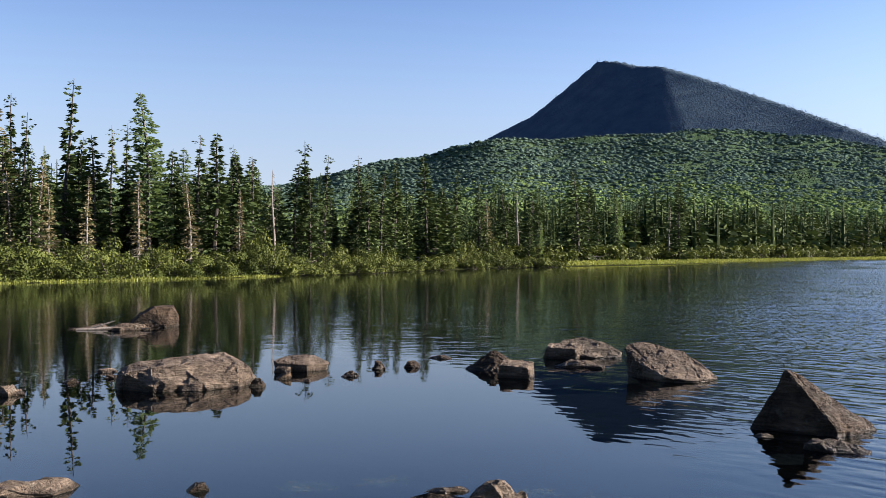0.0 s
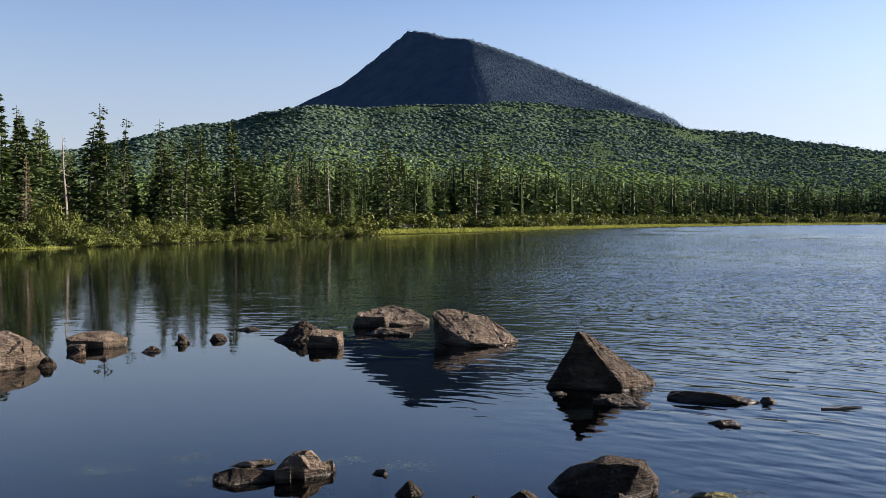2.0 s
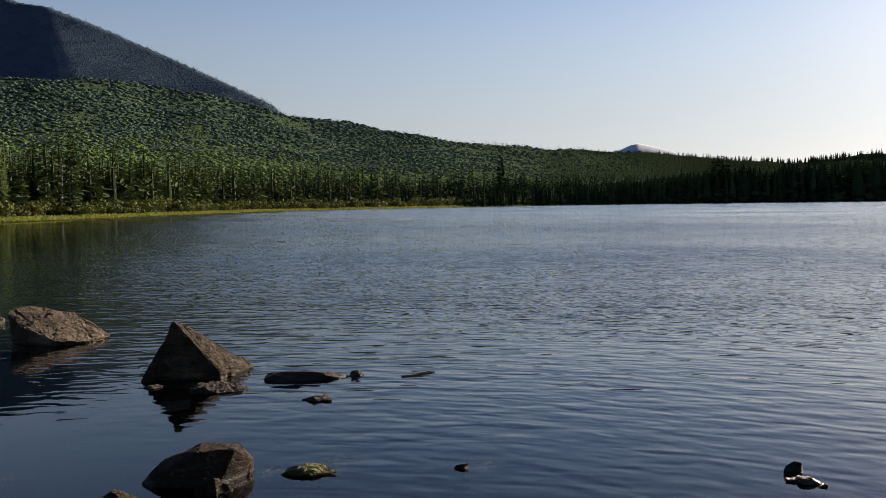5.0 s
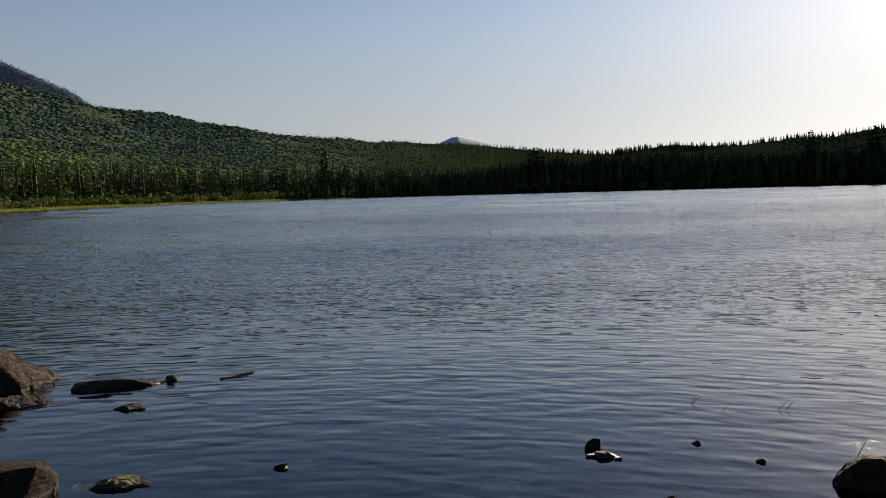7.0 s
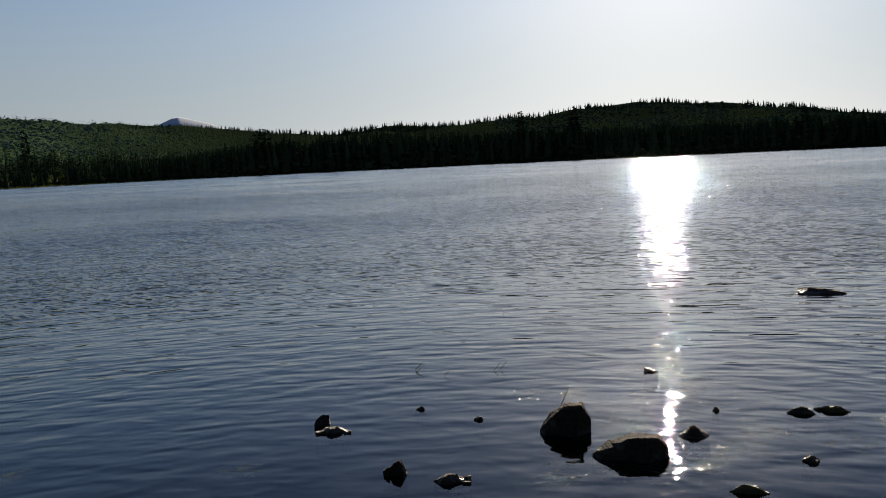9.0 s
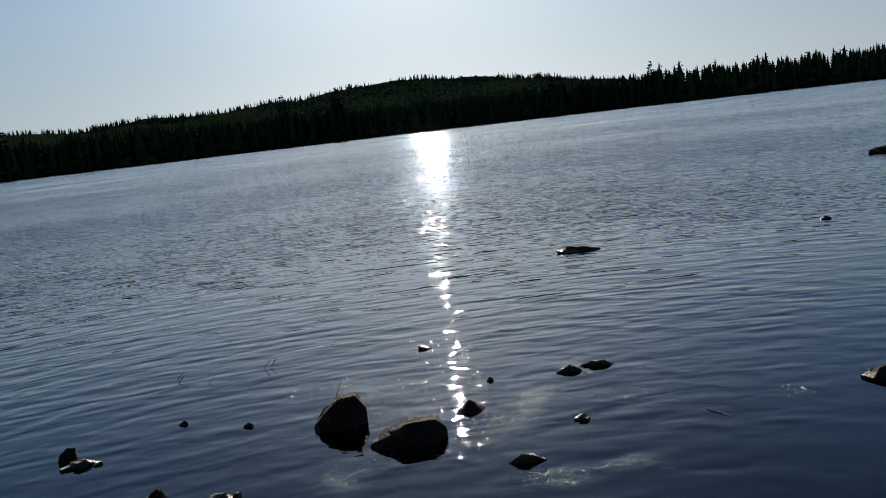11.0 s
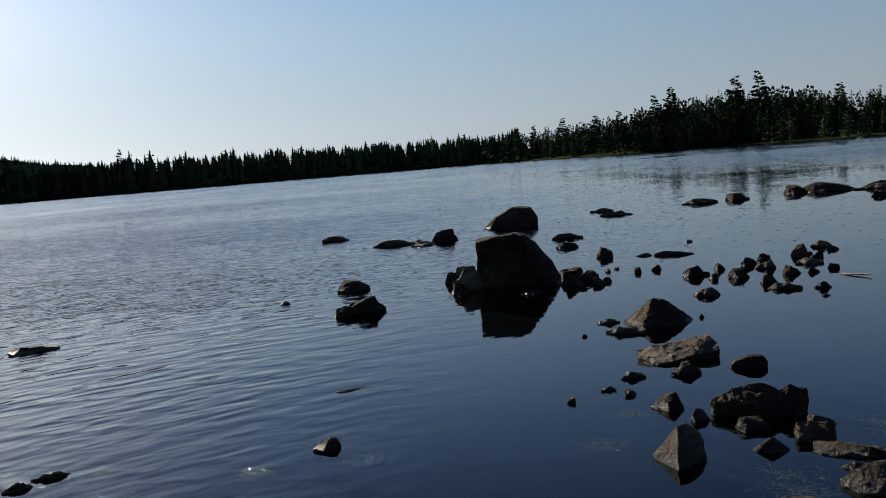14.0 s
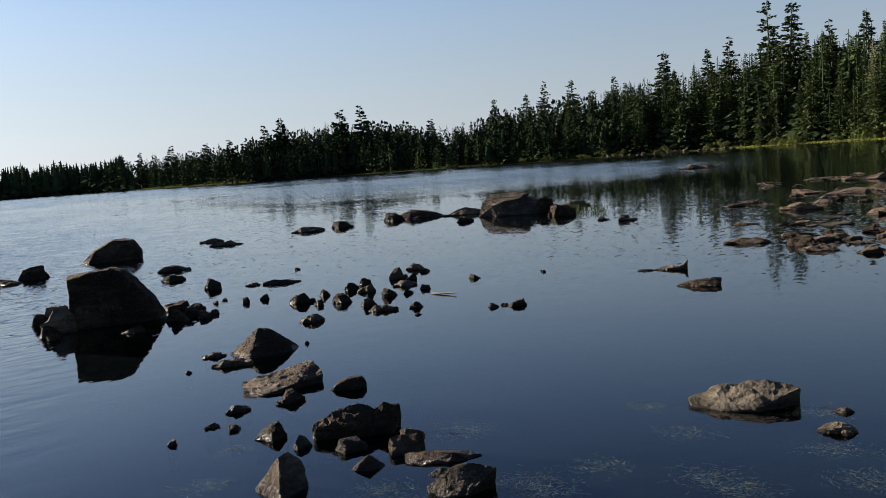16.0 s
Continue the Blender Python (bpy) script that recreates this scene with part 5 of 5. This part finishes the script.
def small_crown(seed, sides=6):
    """A broadleaf crown: an uneven leafy dome with a few loose tufts."""
    rng = np.random.RandomState(seed)
    rings = ((0.52, 0.2), (0.4, 0.58), (0.1, 0.76))
    v, f = [], []
    for i, (rad, z) in enumerate(rings):
        for k in range(sides):
            a = 2 * np.pi * (k + 0.5 * (i % 2)) / sides
            q = rad * rng.uniform(0.7, 1.15)
            v.append((math.cos(a) * q, math.sin(a) * q, z + rng.uniform(-0.09, 0.09)))
    for i in range(len(rings) - 1):
        for k in range(sides):
            j = (k + 1) % sides
            f.append((i * sides + k, i * sides + j, (i + 1) * sides + j, (i + 1) * sides + k))
    n = 1
    a = rng.uniform(0, 6.28, n)
    pos = np.stack((np.cos(a) * 0.34, np.sin(a) * 0.34, rng.uniform(0.3, 0.8, n)), 1)
    way = np.stack((np.cos(a), np.sin(a), rng.uniform(0.0, 1.4, n)), 1)
    size = rng.uniform(0.16, 0.32, n)
    return joined([(np.array(v), np.array(f)), blades(pos, way, size, size * 0.8, rng, 0.9)])


LOW_SPRUCE = [small_conifer(s, 25, rd, True, 0.72) for s, rd in ((1, 0.2), (2, 0.24), (3, 0.16), (4, 0.28), (5, 0.21))]
BELT_SPRUCE = [small_conifer(s, 72, rd, True, 0.46, 0.12) for s, rd in ((6, 0.24), (7, 0.3), (8, 0.2), (9, 0.34))]
LIT_SPRUCE = [small_conifer(s, 330, rd, True, 0.2, 0.06) for s, rd in ((26, 0.18), (27, 0.22), (28, 0.15), (29, 0.25))]
FINE_SPRUCE = [small_conifer(s, 130, rd, True, 0.44, 0.07) for s, rd in ((21, 0.15), (22, 0.19), (23, 0.13), (24, 0.22), (25, 0.17))]
MINI_SPRUCE = [small_conifer(s, 11, rd, True, 0.85) for s, rd in ((15, 0.22), (16, 0.27), (17, 0.19))]
LOW_CROWN = [small_crown(s) for s in range(6)]
FULL_CROWN = []
for s in (51, 52, 53, 54):
    q = np.random.RandomState(s)
    d = q.normal(size=(190, 3))
    d /= np.linalg.norm(d, axis=1)[:, None]
    lump = np.array([(q.uniform(-0.16, 0.16), q.uniform(-0.16, 0.16), z) for z in (0.3, 0.45, 0.55, 0.7, 0.82)])[q.randint(5, size=190)]
    size = q.uniform(0.06, 0.12, 190)
    dome, faces = small_crown(s)
    FULL_CROWN.append(joined([(dome * (0.38, 0.38, 0.95), faces), blades(lump + d * (0.2, 0.2, 0.15), d + q.normal(size=(190, 3)) * 0.5, size, size * 0.8, q, 1.0)]))
TINY_SPRUCE = [small_conifer(s, 6, 0.24, False) for s in (11, 12, 13, 14)]


def spots_of(az, r, width, height, rng, sink=0.0):
    x, y = r * np.sin(np.radians(az)), r * np.cos(np.radians(az))
    return np.stack((x, y, ground_z(x, y) - sink, rng.uniform(0, 6.28, len(az)), width, height), 1)


# across the lake
n = 1900
az = 123.2 - 83 * rng.rand(n) ** 0.96
r = shore_radius(az) + 0.5 + 60 * rng.rand(n) ** 1.7
h = rng.uniform(10.0, 12.8, n) * np.interp(az, (42, 48, 55, 63, 75, 83, 98, 107, 113, 119, 127), (0.42, 0.7, 1.2, 1.6, 1.5, 1.45, 1.4, 1.2, 1.1, 1.05, 1.0)) * (1 + 0.08 * value_noise(az / 2.2, az / 3.1, 77))
h *= np.where(rng.rand(n) < 0.03, 1.15, 1.0)
scatter("far_shore_trees", LOW_SPRUCE, spots_of(az, r, h * rng.uniform(1.0, 1.6, n), h, rng), SHADED_FARWOOD, "spruces lining the far shore, backlit shade painted dark", "forest")

# more belt trees behind the marsh
n = 1500
az = 3 + 52 * rng.rand(n)
r = shore_radius(az) + rng.uniform(30, 88, n)
h = (4.5 + 7.5 * rng.rand(n)) * np.interp(az, (0, 30, 50), (0.9, 1.05, 1.2)) * (1 + 0.15 * value_noise(az / 1.3, r / 30, 91))
spots = spots_of(az, r, h * rng.uniform(1.0, 1.35, n), h, rng)
# past about bearing 33 the belt gets the needles with shade painted in
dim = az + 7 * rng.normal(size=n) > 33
scatter("belt_trees", BELT_SPRUCE, spots[dim], SHADED_FARWOOD, "spruces behind the marsh, backlit shade painted dark", "forest")
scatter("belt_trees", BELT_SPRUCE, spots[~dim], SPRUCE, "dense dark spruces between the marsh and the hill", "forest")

# filling of the near wood
n = 230
az = rng.uniform(-34, 8, n)
r = shore_radius(az) + rng.uniform(10, 60, n)
h = rng.uniform(5, 8.6, n) + np.where(az < -12, 1.0, 0.0)
scatter("back_trees", LIT_SPRUCE, spots_of(az, r, h * rng.uniform(1.1, 1.7, n), h, rng), SPRUCE, "dense young conifers inside the near shore wood", "forest")
n = 980
az = rng.uniform(120.2, 175.2, n)
r = shore_radius(az) + np.interp(az, (153, 161), (0.5, 4)) + 42 * rng.rand(n) ** 1.2
top = np.interp(az, (120.2, 126.2, 130.2, 133.2, 138.2, 141.2, 145.2, 149.2, 153.2, 158.2, 163.2, 166.2, 173.2), (1.4, 1.95, 2.4, 3.0, 3.3, 2.7, 2.5, 3.4, 3.8, 4.7, 5.5, 6.0, 6.0))
h = (1.6 + r * np.tan(np.radians(top)) - ground_z(r * np.sin(np.radians(az)), r * np.cos(np.radians(az)))) * rng.uniform(0.72, 1.0, n) * np.where(r - shore_radius(az) < 5, 0.7, 1.0)
h *= 1 + 0.08 * value_noise(az / 1.7, r / 40, 78)
spots = spots_of(az, r, h * rng.uniform(0.9, 1.5, n), h, rng)
# the backlit stretch of bank takes the needle colour with painted shade
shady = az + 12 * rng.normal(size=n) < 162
round_top = shady & (rng.rand(n) < 0.3) & (az < 155)
crowns = spots[round_top] * (1, 1, 1, 1, 0.62, 0.95)
scatter("bank_crowns", FULL_CROWN, crowns, SHADED_FARWOOD, "rounded broadleaf crowns among the bank conifers, shade painted dark", "forest")
shady &= ~round_top
scatter("bank_trees", FINE_SPRUCE, spots[shady], SHADED_FARWOOD, "conifers on the wooded bank, backlit shade painted near-black", "forest")
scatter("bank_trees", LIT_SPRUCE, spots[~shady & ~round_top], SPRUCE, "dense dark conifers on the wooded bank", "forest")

# broadleaf and mixed canopy on the slope
az, r = [], []
for row in range(104):
    rad = 300 * (1480 / 300) ** (row / 103)
    step = np.degrees(max(3.8, rad * 0.0043) / rad)
    a = np.concatenate((np.arange(-13, 50, step), np.arange(50, 98, step * 1.6)))
    a = a + rng.uniform(-0.5, 0.5, len(a)) * step
    keep = (rad + 0 * a > shore_radius(a) + 75) & ((a < 52) | (rad > 560))
    az.append(a[keep])
    r.append((rad * (1 + rng.uniform(-0.012, 0.012, len(a))))[keep])
az, r = np.concatenate(az), np.concatenate(r)
w = np.maximum(5.4, 1.6 + r * 0.0053) * rng.uniform(0.75, 1.25, len(az)) * np.interp(az, (28, 50), (1.0, 0.7))
mix = value_noise(az / 5.0, r / 260.0, 31) + 0.9 * (rng.rand(len(az)) - 0.5)
leafy = mix < np.interp(az, (38, 48), (0.75, 0.45))
spots = spots_of(az, r, w, w * 0.5, rng, 0.6)
# crowns beyond about 820 m take the leaf colour with painted haze
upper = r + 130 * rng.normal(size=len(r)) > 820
# past about bearing 44 crowns take the leaf colour painted as backlit
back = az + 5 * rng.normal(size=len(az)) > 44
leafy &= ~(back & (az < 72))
scatter("hill_canopy", LOW_CROWN, spots[leafy & back], SHADED_LEAF, "forest on the low hill across the lake, backlit shade painted grey-green", "forest")
leafy_back = leafy & back
leafy &= ~back
scatter("hill_canopy", LOW_CROWN, spots[leafy & ~upper], BROADLEAF, "bright green broadleaf canopy on the lower slope", "forest")
scatter("hill_canopy", LOW_CROWN, spots[leafy & upper], HAZED_LEAF, "forest canopy on the upper slope, haze painted blue-green", "forest")
sp = spots[~leafy & ~leafy_back]
sp[:, 5] = sp[:, 4] * 1.1
sp[:, 4] *= 1.25
scatter("hill_conifers", TINY_SPRUCE, sp, SHADED_FARWOOD, "dark conifers mixed into the slope forest", "forest")

# small conifers over the mountain and along its ridge
n = 11000
az = rng.uniform(-3, 33, n)
v = rng.rand(n)
top = ridge_radius(az)
r = 1480 + (top - 1480) * (0.02 + 0.99 * v)
w = rng.uniform(5, 9, n)
sp = spots_of(az, r, w * 1.3, w, rng, 1.0)
scatter("mountain_conifers", TINY_SPRUCE, sp, HAZED_WOOD, "dark spruce forest covering the mountain, haze painted in blue", "forest")
n = 2600
az = rng.uniform(26, 96, n)
r = 1450 * (1 + rng.uniform(-0.03, 0.004, n))
w = rng.uniform(6, 10, n) * np.interp(az, (46, 49, 54, 60), (1.0, 0.8, 0.9, 1.3))
spots = spots_of(az, r, w, w, rng, 0.5)
spots[:, 2] -= 1.5
scatter("ridge_conifers", TINY_SPRUCE, spots[az < 48], HAZED_WOOD, "small spruces along the skyline ridge", "forest")
scatter("ridge_conifers", MINI_SPRUCE, spots[az >= 48][::2], SHADED_FARWOOD, "dark spruces along the low wooded skyline", "forest")


# ---- shrubs and sedge along the shore ----
def shrub_mesh(seed, n=1100, leaf=0.7):
    """A rounded bush: several leafy domes on stems, their leaves lying as on a shell."""
    rng = np.random.RandomState(seed)
    lumps = [(rng.uniform(-0.72, 0.72), rng.uniform(-0.72, 0.72), rng.uniform(0.08, 0.66), rng.uniform(0.2, 0.36)) for _ in range(9)]
    L = np.array(lumps)[rng.randint(9, size=n)]
    d = rng.normal(size=(n, 3))
    d[:, 2] = np.abs(d[:, 2]) - 0.3
    d /= np.linalg.norm(d, axis=1)[:, None]
    pos = L[:, :3] + d * (L[:, 3] * rng.uniform(0.72, 1.05, n))[:, None]
    pos[:, 2] = np.maximum(pos[:, 2], 0.03)
    way = np.cross(d, rng.normal(size=(n, 3)))
    way /= np.linalg.norm(way, axis=1)[:, None] + 1e-9
    way += d * rng.uniform(-0.2, 0.35, n)[:, None]
    way /= np.linalg.norm(way, axis=1)[:, None]
    side = np.cross(way, d + rng.normal(size=(n, 3)) * 0.3)
    side /= np.linalg.norm(side, axis=1)[:, None] + 1e-9
    l = (rng.uniform(0.06, 0.12, n) * leaf)[:, None]
    v = np.stack((pos, pos + way * l * 0.5 + side * l * 0.42, pos + way * l, pos + way * l * 0.5 - side * l * 0.42), 1).reshape(-1, 3)
    f = np.arange(4 * n).reshape(n, 4)
    stems = []
    for x, y, z, q in lumps:
        stems.append(tube([(x * 0.15, y * 0.15, 0), (x * 0.6, y * 0.6, z * 0.6), (x, y, z + q * 0.5)], [0.02, 0.013, 0.004], 4))
    sv, sf = joined(stems)
    return mesh_of("shrub_stems", sv, sf, BARK), mesh_of("shrub_leaves", v, f, ALDER)


SHRUBS = [shrub_mesh(s) for s in (1, 2, 3, 4, 5)]
LOW_SHRUBS = [shrub_mesh(s, 280, 1.6) for s in (6, 7, 8)]


def shrub(az, r, size, height, group="shrubs along the shore"):
    x, y = at(az, r)
    root = new("shrub")
    tagged(root, "leafy yellow-green alder shrub on the shore", "shrub", group)
    root.location = (x, y, float(ground_z(x, y)) - 0.05)
    root.rotation_euler = (0, 0, rng.uniform(0, 6.28))
    root.scale = (size, size, height)
    stems, leaves = SHRUBS[rng.randint(5)] if r < 90 or az > 100 else LOW_SHRUBS[rng.randint(3)]
    part("stem", stems, root)
    part("foliage", leaves, root)


for k in range(85):
    a = -36 + 44 * (k + rng.rand()) / 85
    shrub(a, float(shore_radius(a)) + (rng.uniform(1.2, 3.2) if a < -11 else rng.uniform(0.0, 1.6)), rng.uniform(1.3, 2.3), rng.uniform(1.0, 2.2))
for k in range(20):
    a = rng.uniform(-33, 6)
    shrub(a, float(shore_radius(a)) + rng.uniform(3.5, 7), rng.uniform(1.3, 2.2), rng.uniform(2.0, 3.2))
for k in range(190):
    a = 1 + 54 * ((k + rng.rand()) / 190) ** 1.25
    shrub(a, float(shore_radius(a)) + rng.uniform(9, 20), rng.uniform(1.8, 3.6), rng.uniform(1.3, 2.5) * (1 + max(0, a - 15) / 40), "shrubs behind the marsh")
for k in range(40):
    a = rng.uniform(143, 178)
    shrub(a, float(shore_radius(a)) + rng.uniform(0.5, 4), rng.uniform(1.3, 2.2), rng.uniform(1.2, 2.2), "shrubs on the bank")


def sedge(name, az, r, height, width, label):
    n = len(az)
    x, y = r * np.sin(np.radians(az)), r * np.cos(np.radians(az))
    pos = np.stack((x, y, np.maximum(ground_z(x, y), -0.03)), 1)
    way = np.stack((rng.normal(size=n) * 0.35, rng.normal(size=n) * 0.35, np.ones(n)), 1)
    v, f = blades(pos, way, height, width, rng, 1.0)
    return tagged(new(name, mesh_of(name, v, f, SEDGE)), label, "sedge", kind="stuff")


n = 5000
a = rng.uniform(-36, -9.5, n)
sedge("sedge", a, shore_radius(a) + rng.uniform(-0.8, 2.0, n) * np.interp(a, (-36, -14, -9.5), (1, 1, 0.1)), rng.uniform(0.05, 0.18, n), rng.uniform(0.04, 0.09, n), "bright yellow-green sedge fringe at the water's edge")
n = 16000
a = 3 + 50 * rng.rand(n) ** 1.1
sedge("sedge", a, shore_radius(a) + rng.uniform(-1.0, 1.0, n) * np.interp(a, (3, 8, 53), (0.5, 3, 7)) + 4.5, rng.uniform(0.15, 0.38, n), rng.uniform(0.08, 0.2, n), "bright yellow-green sedge marsh along the shore")
n = 4000
a = rng.uniform(160.5, 179, n)
sedge("sedge", a, shore_radius(a) + rng.uniform(-0.5, 4.0, n), rng.uniform(0.1, 0.24, n), rng.uniform(0.06, 0.12, n), "strip of bright sedge below the wooded bank")


# ---- small things: weed on the water, twigs, reeds, pale stones on the bank ----
def weeds(x, y, size):
    """A loose mat of floating waterweed: thin curled strands."""
    n = int(110 + 1000 * size)
    d = rng.normal(size=(n, 2)) * size * (0.42, 0.3)
    c, s = math.cos(math.atan2(x, y)), math.sin(math.atan2(x, y))
    pos = np.stack((x + d[:, 0] * c + d[:, 1] * s, y - d[:, 0] * s + d[:, 1] * c, -0.03 * rng.rand(n) ** 1.5 + 0.002), 1)
    head, l = rng.uniform(0, 6.28, n), rng.uniform(0.006, 0.024, n) * rng.choice((1, 1, 1, 3.5), n)
    v, f = [], []
    for k in range(n):
        p, a, w = pos[k], head[k], rng.uniform(0.0006, 0.0016)
        bend = rng.uniform(-1.2, 1.2)
        for j in range(4):
            q = p + np.array((math.cos(a), math.sin(a), rng.uniform(-0.05, 0.12))) * l[k] / 3 * (j > 0)
            side = np.array((-math.sin(a), math.cos(a), rng.uniform(-0.6, 0.6))) * w
            v += [q - side, q + side]
            if j:
                b = len(v) - 4
                f.append((b, b + 1, b + 3, b + 2))
            p, a = q, a + bend * 0.5
    ob = new("water_weed", mesh_of("water_weed", np.array(v), np.array(f), WEED))
    return tagged(ob, "pale strands of waterweed afloat in the shallows", "waterweed", kind="stuff")


weeds(5.54, 0.71, 0.47)
weeds(6.07, 0.31, 0.35)
weeds(5.19, -0.24, 0.23)
weeds(5.58, -0.86, 0.22)
weeds(4.17, -0.67, 0.19)
weeds(4.17, 0.76, 0.17)
weeds(4.05, -0.28, 0.18)
weeds(4.55, 0.20, 0.32)
weeds(6.33, 0.23, 0.24)
weeds(4.95, -1.56, 0.10)
weeds(5.19, -2.11, 0.18)
weeds(4.75, -2.16, 0.20)
weeds(4.06, -3.27, 0.19)
weeds(4.37, -3.74, 0.11)
weeds(3.31, -4.59, 0.31)
weeds(3.17, -3.63, 0.21)
weeds(2.96, -3.53, 0.25)
weeds(2.54, -4.04, 0.26)
weeds(2.13, -5.04, 0.23)
weeds(2.32, -4.38, 0.21)
weeds(2.49, -5.42, 0.18)
weeds(1.80, -4.49, 0.21)
weeds(1.61, -4.39, 0.20)
weeds(2.43, -3.94, 0.22)
weeds(1.35, -5.08, 0.19)
weeds(1.13, -4.73, 0.24)
weeds(1.60, -5.71, 0.22)
weeds(-0.91, 5.71, 0.24)
weeds(0.62, 5.59, 0.19)
weeds(-0.39, 5.86, 0.20)
weeds(-0.28, 5.33, 0.18)
weeds(1.01, 5.37, 0.27)
weeds(2.39, 4.42, 0.14)
weeds(2.81, 4.36, 0.14)
weeds(3.46, 3.72, 0.14)
weeds(2.66, 4.26, 0.18)
weeds(3.88, 2.46, 0.16)
weeds(5.05, 0.55, 0.55)
weeds(5.60, 0.10, 0.50)
weeds(4.85, -0.05, 0.40)
weeds(4.45, 0.55, 0.34)
weeds(6.6, 0.7, 0.42)
weeds(5.83, -0.40, 0.36)
weeds(5.11, -0.76, 0.30)
weeds(5.70, 1.36, 0.20)
weeds(5.74, 1.04, 0.24)


def twig(x0, y0, x1, y1, rise=0.0, thick=0.008, name="twig", mat=None, label="grey driftwood twig lying in the water"):
    """A thin bent stick from one point to another; rise lifts its far end out of the water."""
    a, b = np.array((x0, y0, 0.004)), np.array((x1, y1, 0.006 + rise))
    side = np.cross(b - a, (0, 0, 1.0)) * 0.06
    path = [a, a + (b - a) * 0.35 + side, a + (b - a) * 0.7 - side * 0.4, b]
    v, f = tube(path, [thick, thick * 0.9, thick * 0.7, thick * 0.4], 6)
    return tagged(new(name, mesh_of(name, v, f, mat or DEAD, True)), label, name)


twig(4.63, 6.19, 4.97, 6.14, 0.0, 0.012)
twig(4.70, 6.21, 4.95, 6.10, 0.02, 0.007)
twig(6.74, -8.77, 6.36, -8.76, 0.02, 0.014)
twig(6.24, -2.54, 6.20, -2.74, 0.0, 0.004)
twig(6.25, -2.59, 6.23, -2.79, 0.0, 0.003)
twig(-7.36, 17.20, -6.24, 17.6, 0.05, 0.03)
twig(-7.2, 17.4, -6.7, 17.5, 0.16, 0.02)
twig(-6.6, 17.3, -5.9, 17.2, 0.03, 0.025)
twig(4.78, -1.08, 4.64, -1.17, 0.0, 0.003)
for x, y, dx, h in ((6.10, 2.36, 0.06, 0.06), (6.16, 2.40, 0.05, 0.05), (6.27, 1.78, 0.05, 0.06), (6.30, 1.74, 0.05, 0.06), (5.46, 1.05, 0.05, 0.11), (6.02, 2.1, 0.04, 0.04)):
    twig(x, y, x + dx * 0.5, y - dx, h, 0.003, "reed", WEED, "pale reed stalk leaning out of the water")

# pale stones at the foot of the wooded bank
for k in range(16):
    a = 153.7 + 8.5 * (k + rng.rand()) / 16
    r = float(shore_radius(a)) + rng.uniform(-1.5, 0.3)
    x, y = at(a, r)
    stone("grey", x, y, rng.uniform(0.8, 2.4), rng.uniform(0.6, 1.2), rng.uniform(0.25, 0.6), -a)


# grass growing on the stony bar
blade_v = []
for x, y in ((12.1, -21.6), (11.7, -21.9), (11.4, -21.2), (11.0, -20.6), (10.6, -20.9), (10.1, -20.2)):
    n = 40
    a = rng.uniform(0, 6.28, n)
    pos = np.stack((x + rng.normal(size=n) * 0.16, y + rng.normal(size=n) * 0.12, np.full(n, 0.0)), 1)
    way = np.stack((np.cos(a) * 0.4, np.sin(a) * 0.4, np.ones(n)), 1)
    blade_v.append(blades(pos, way, rng.uniform(0.06, 0.24, n), np.full(n, 0.018), rng, 1.0))
tagged(new("grass", mesh_of("grass", *joined(blade_v), SPRUCE)), "short dark green grass on the stony bar", "grass", kind="stuff")
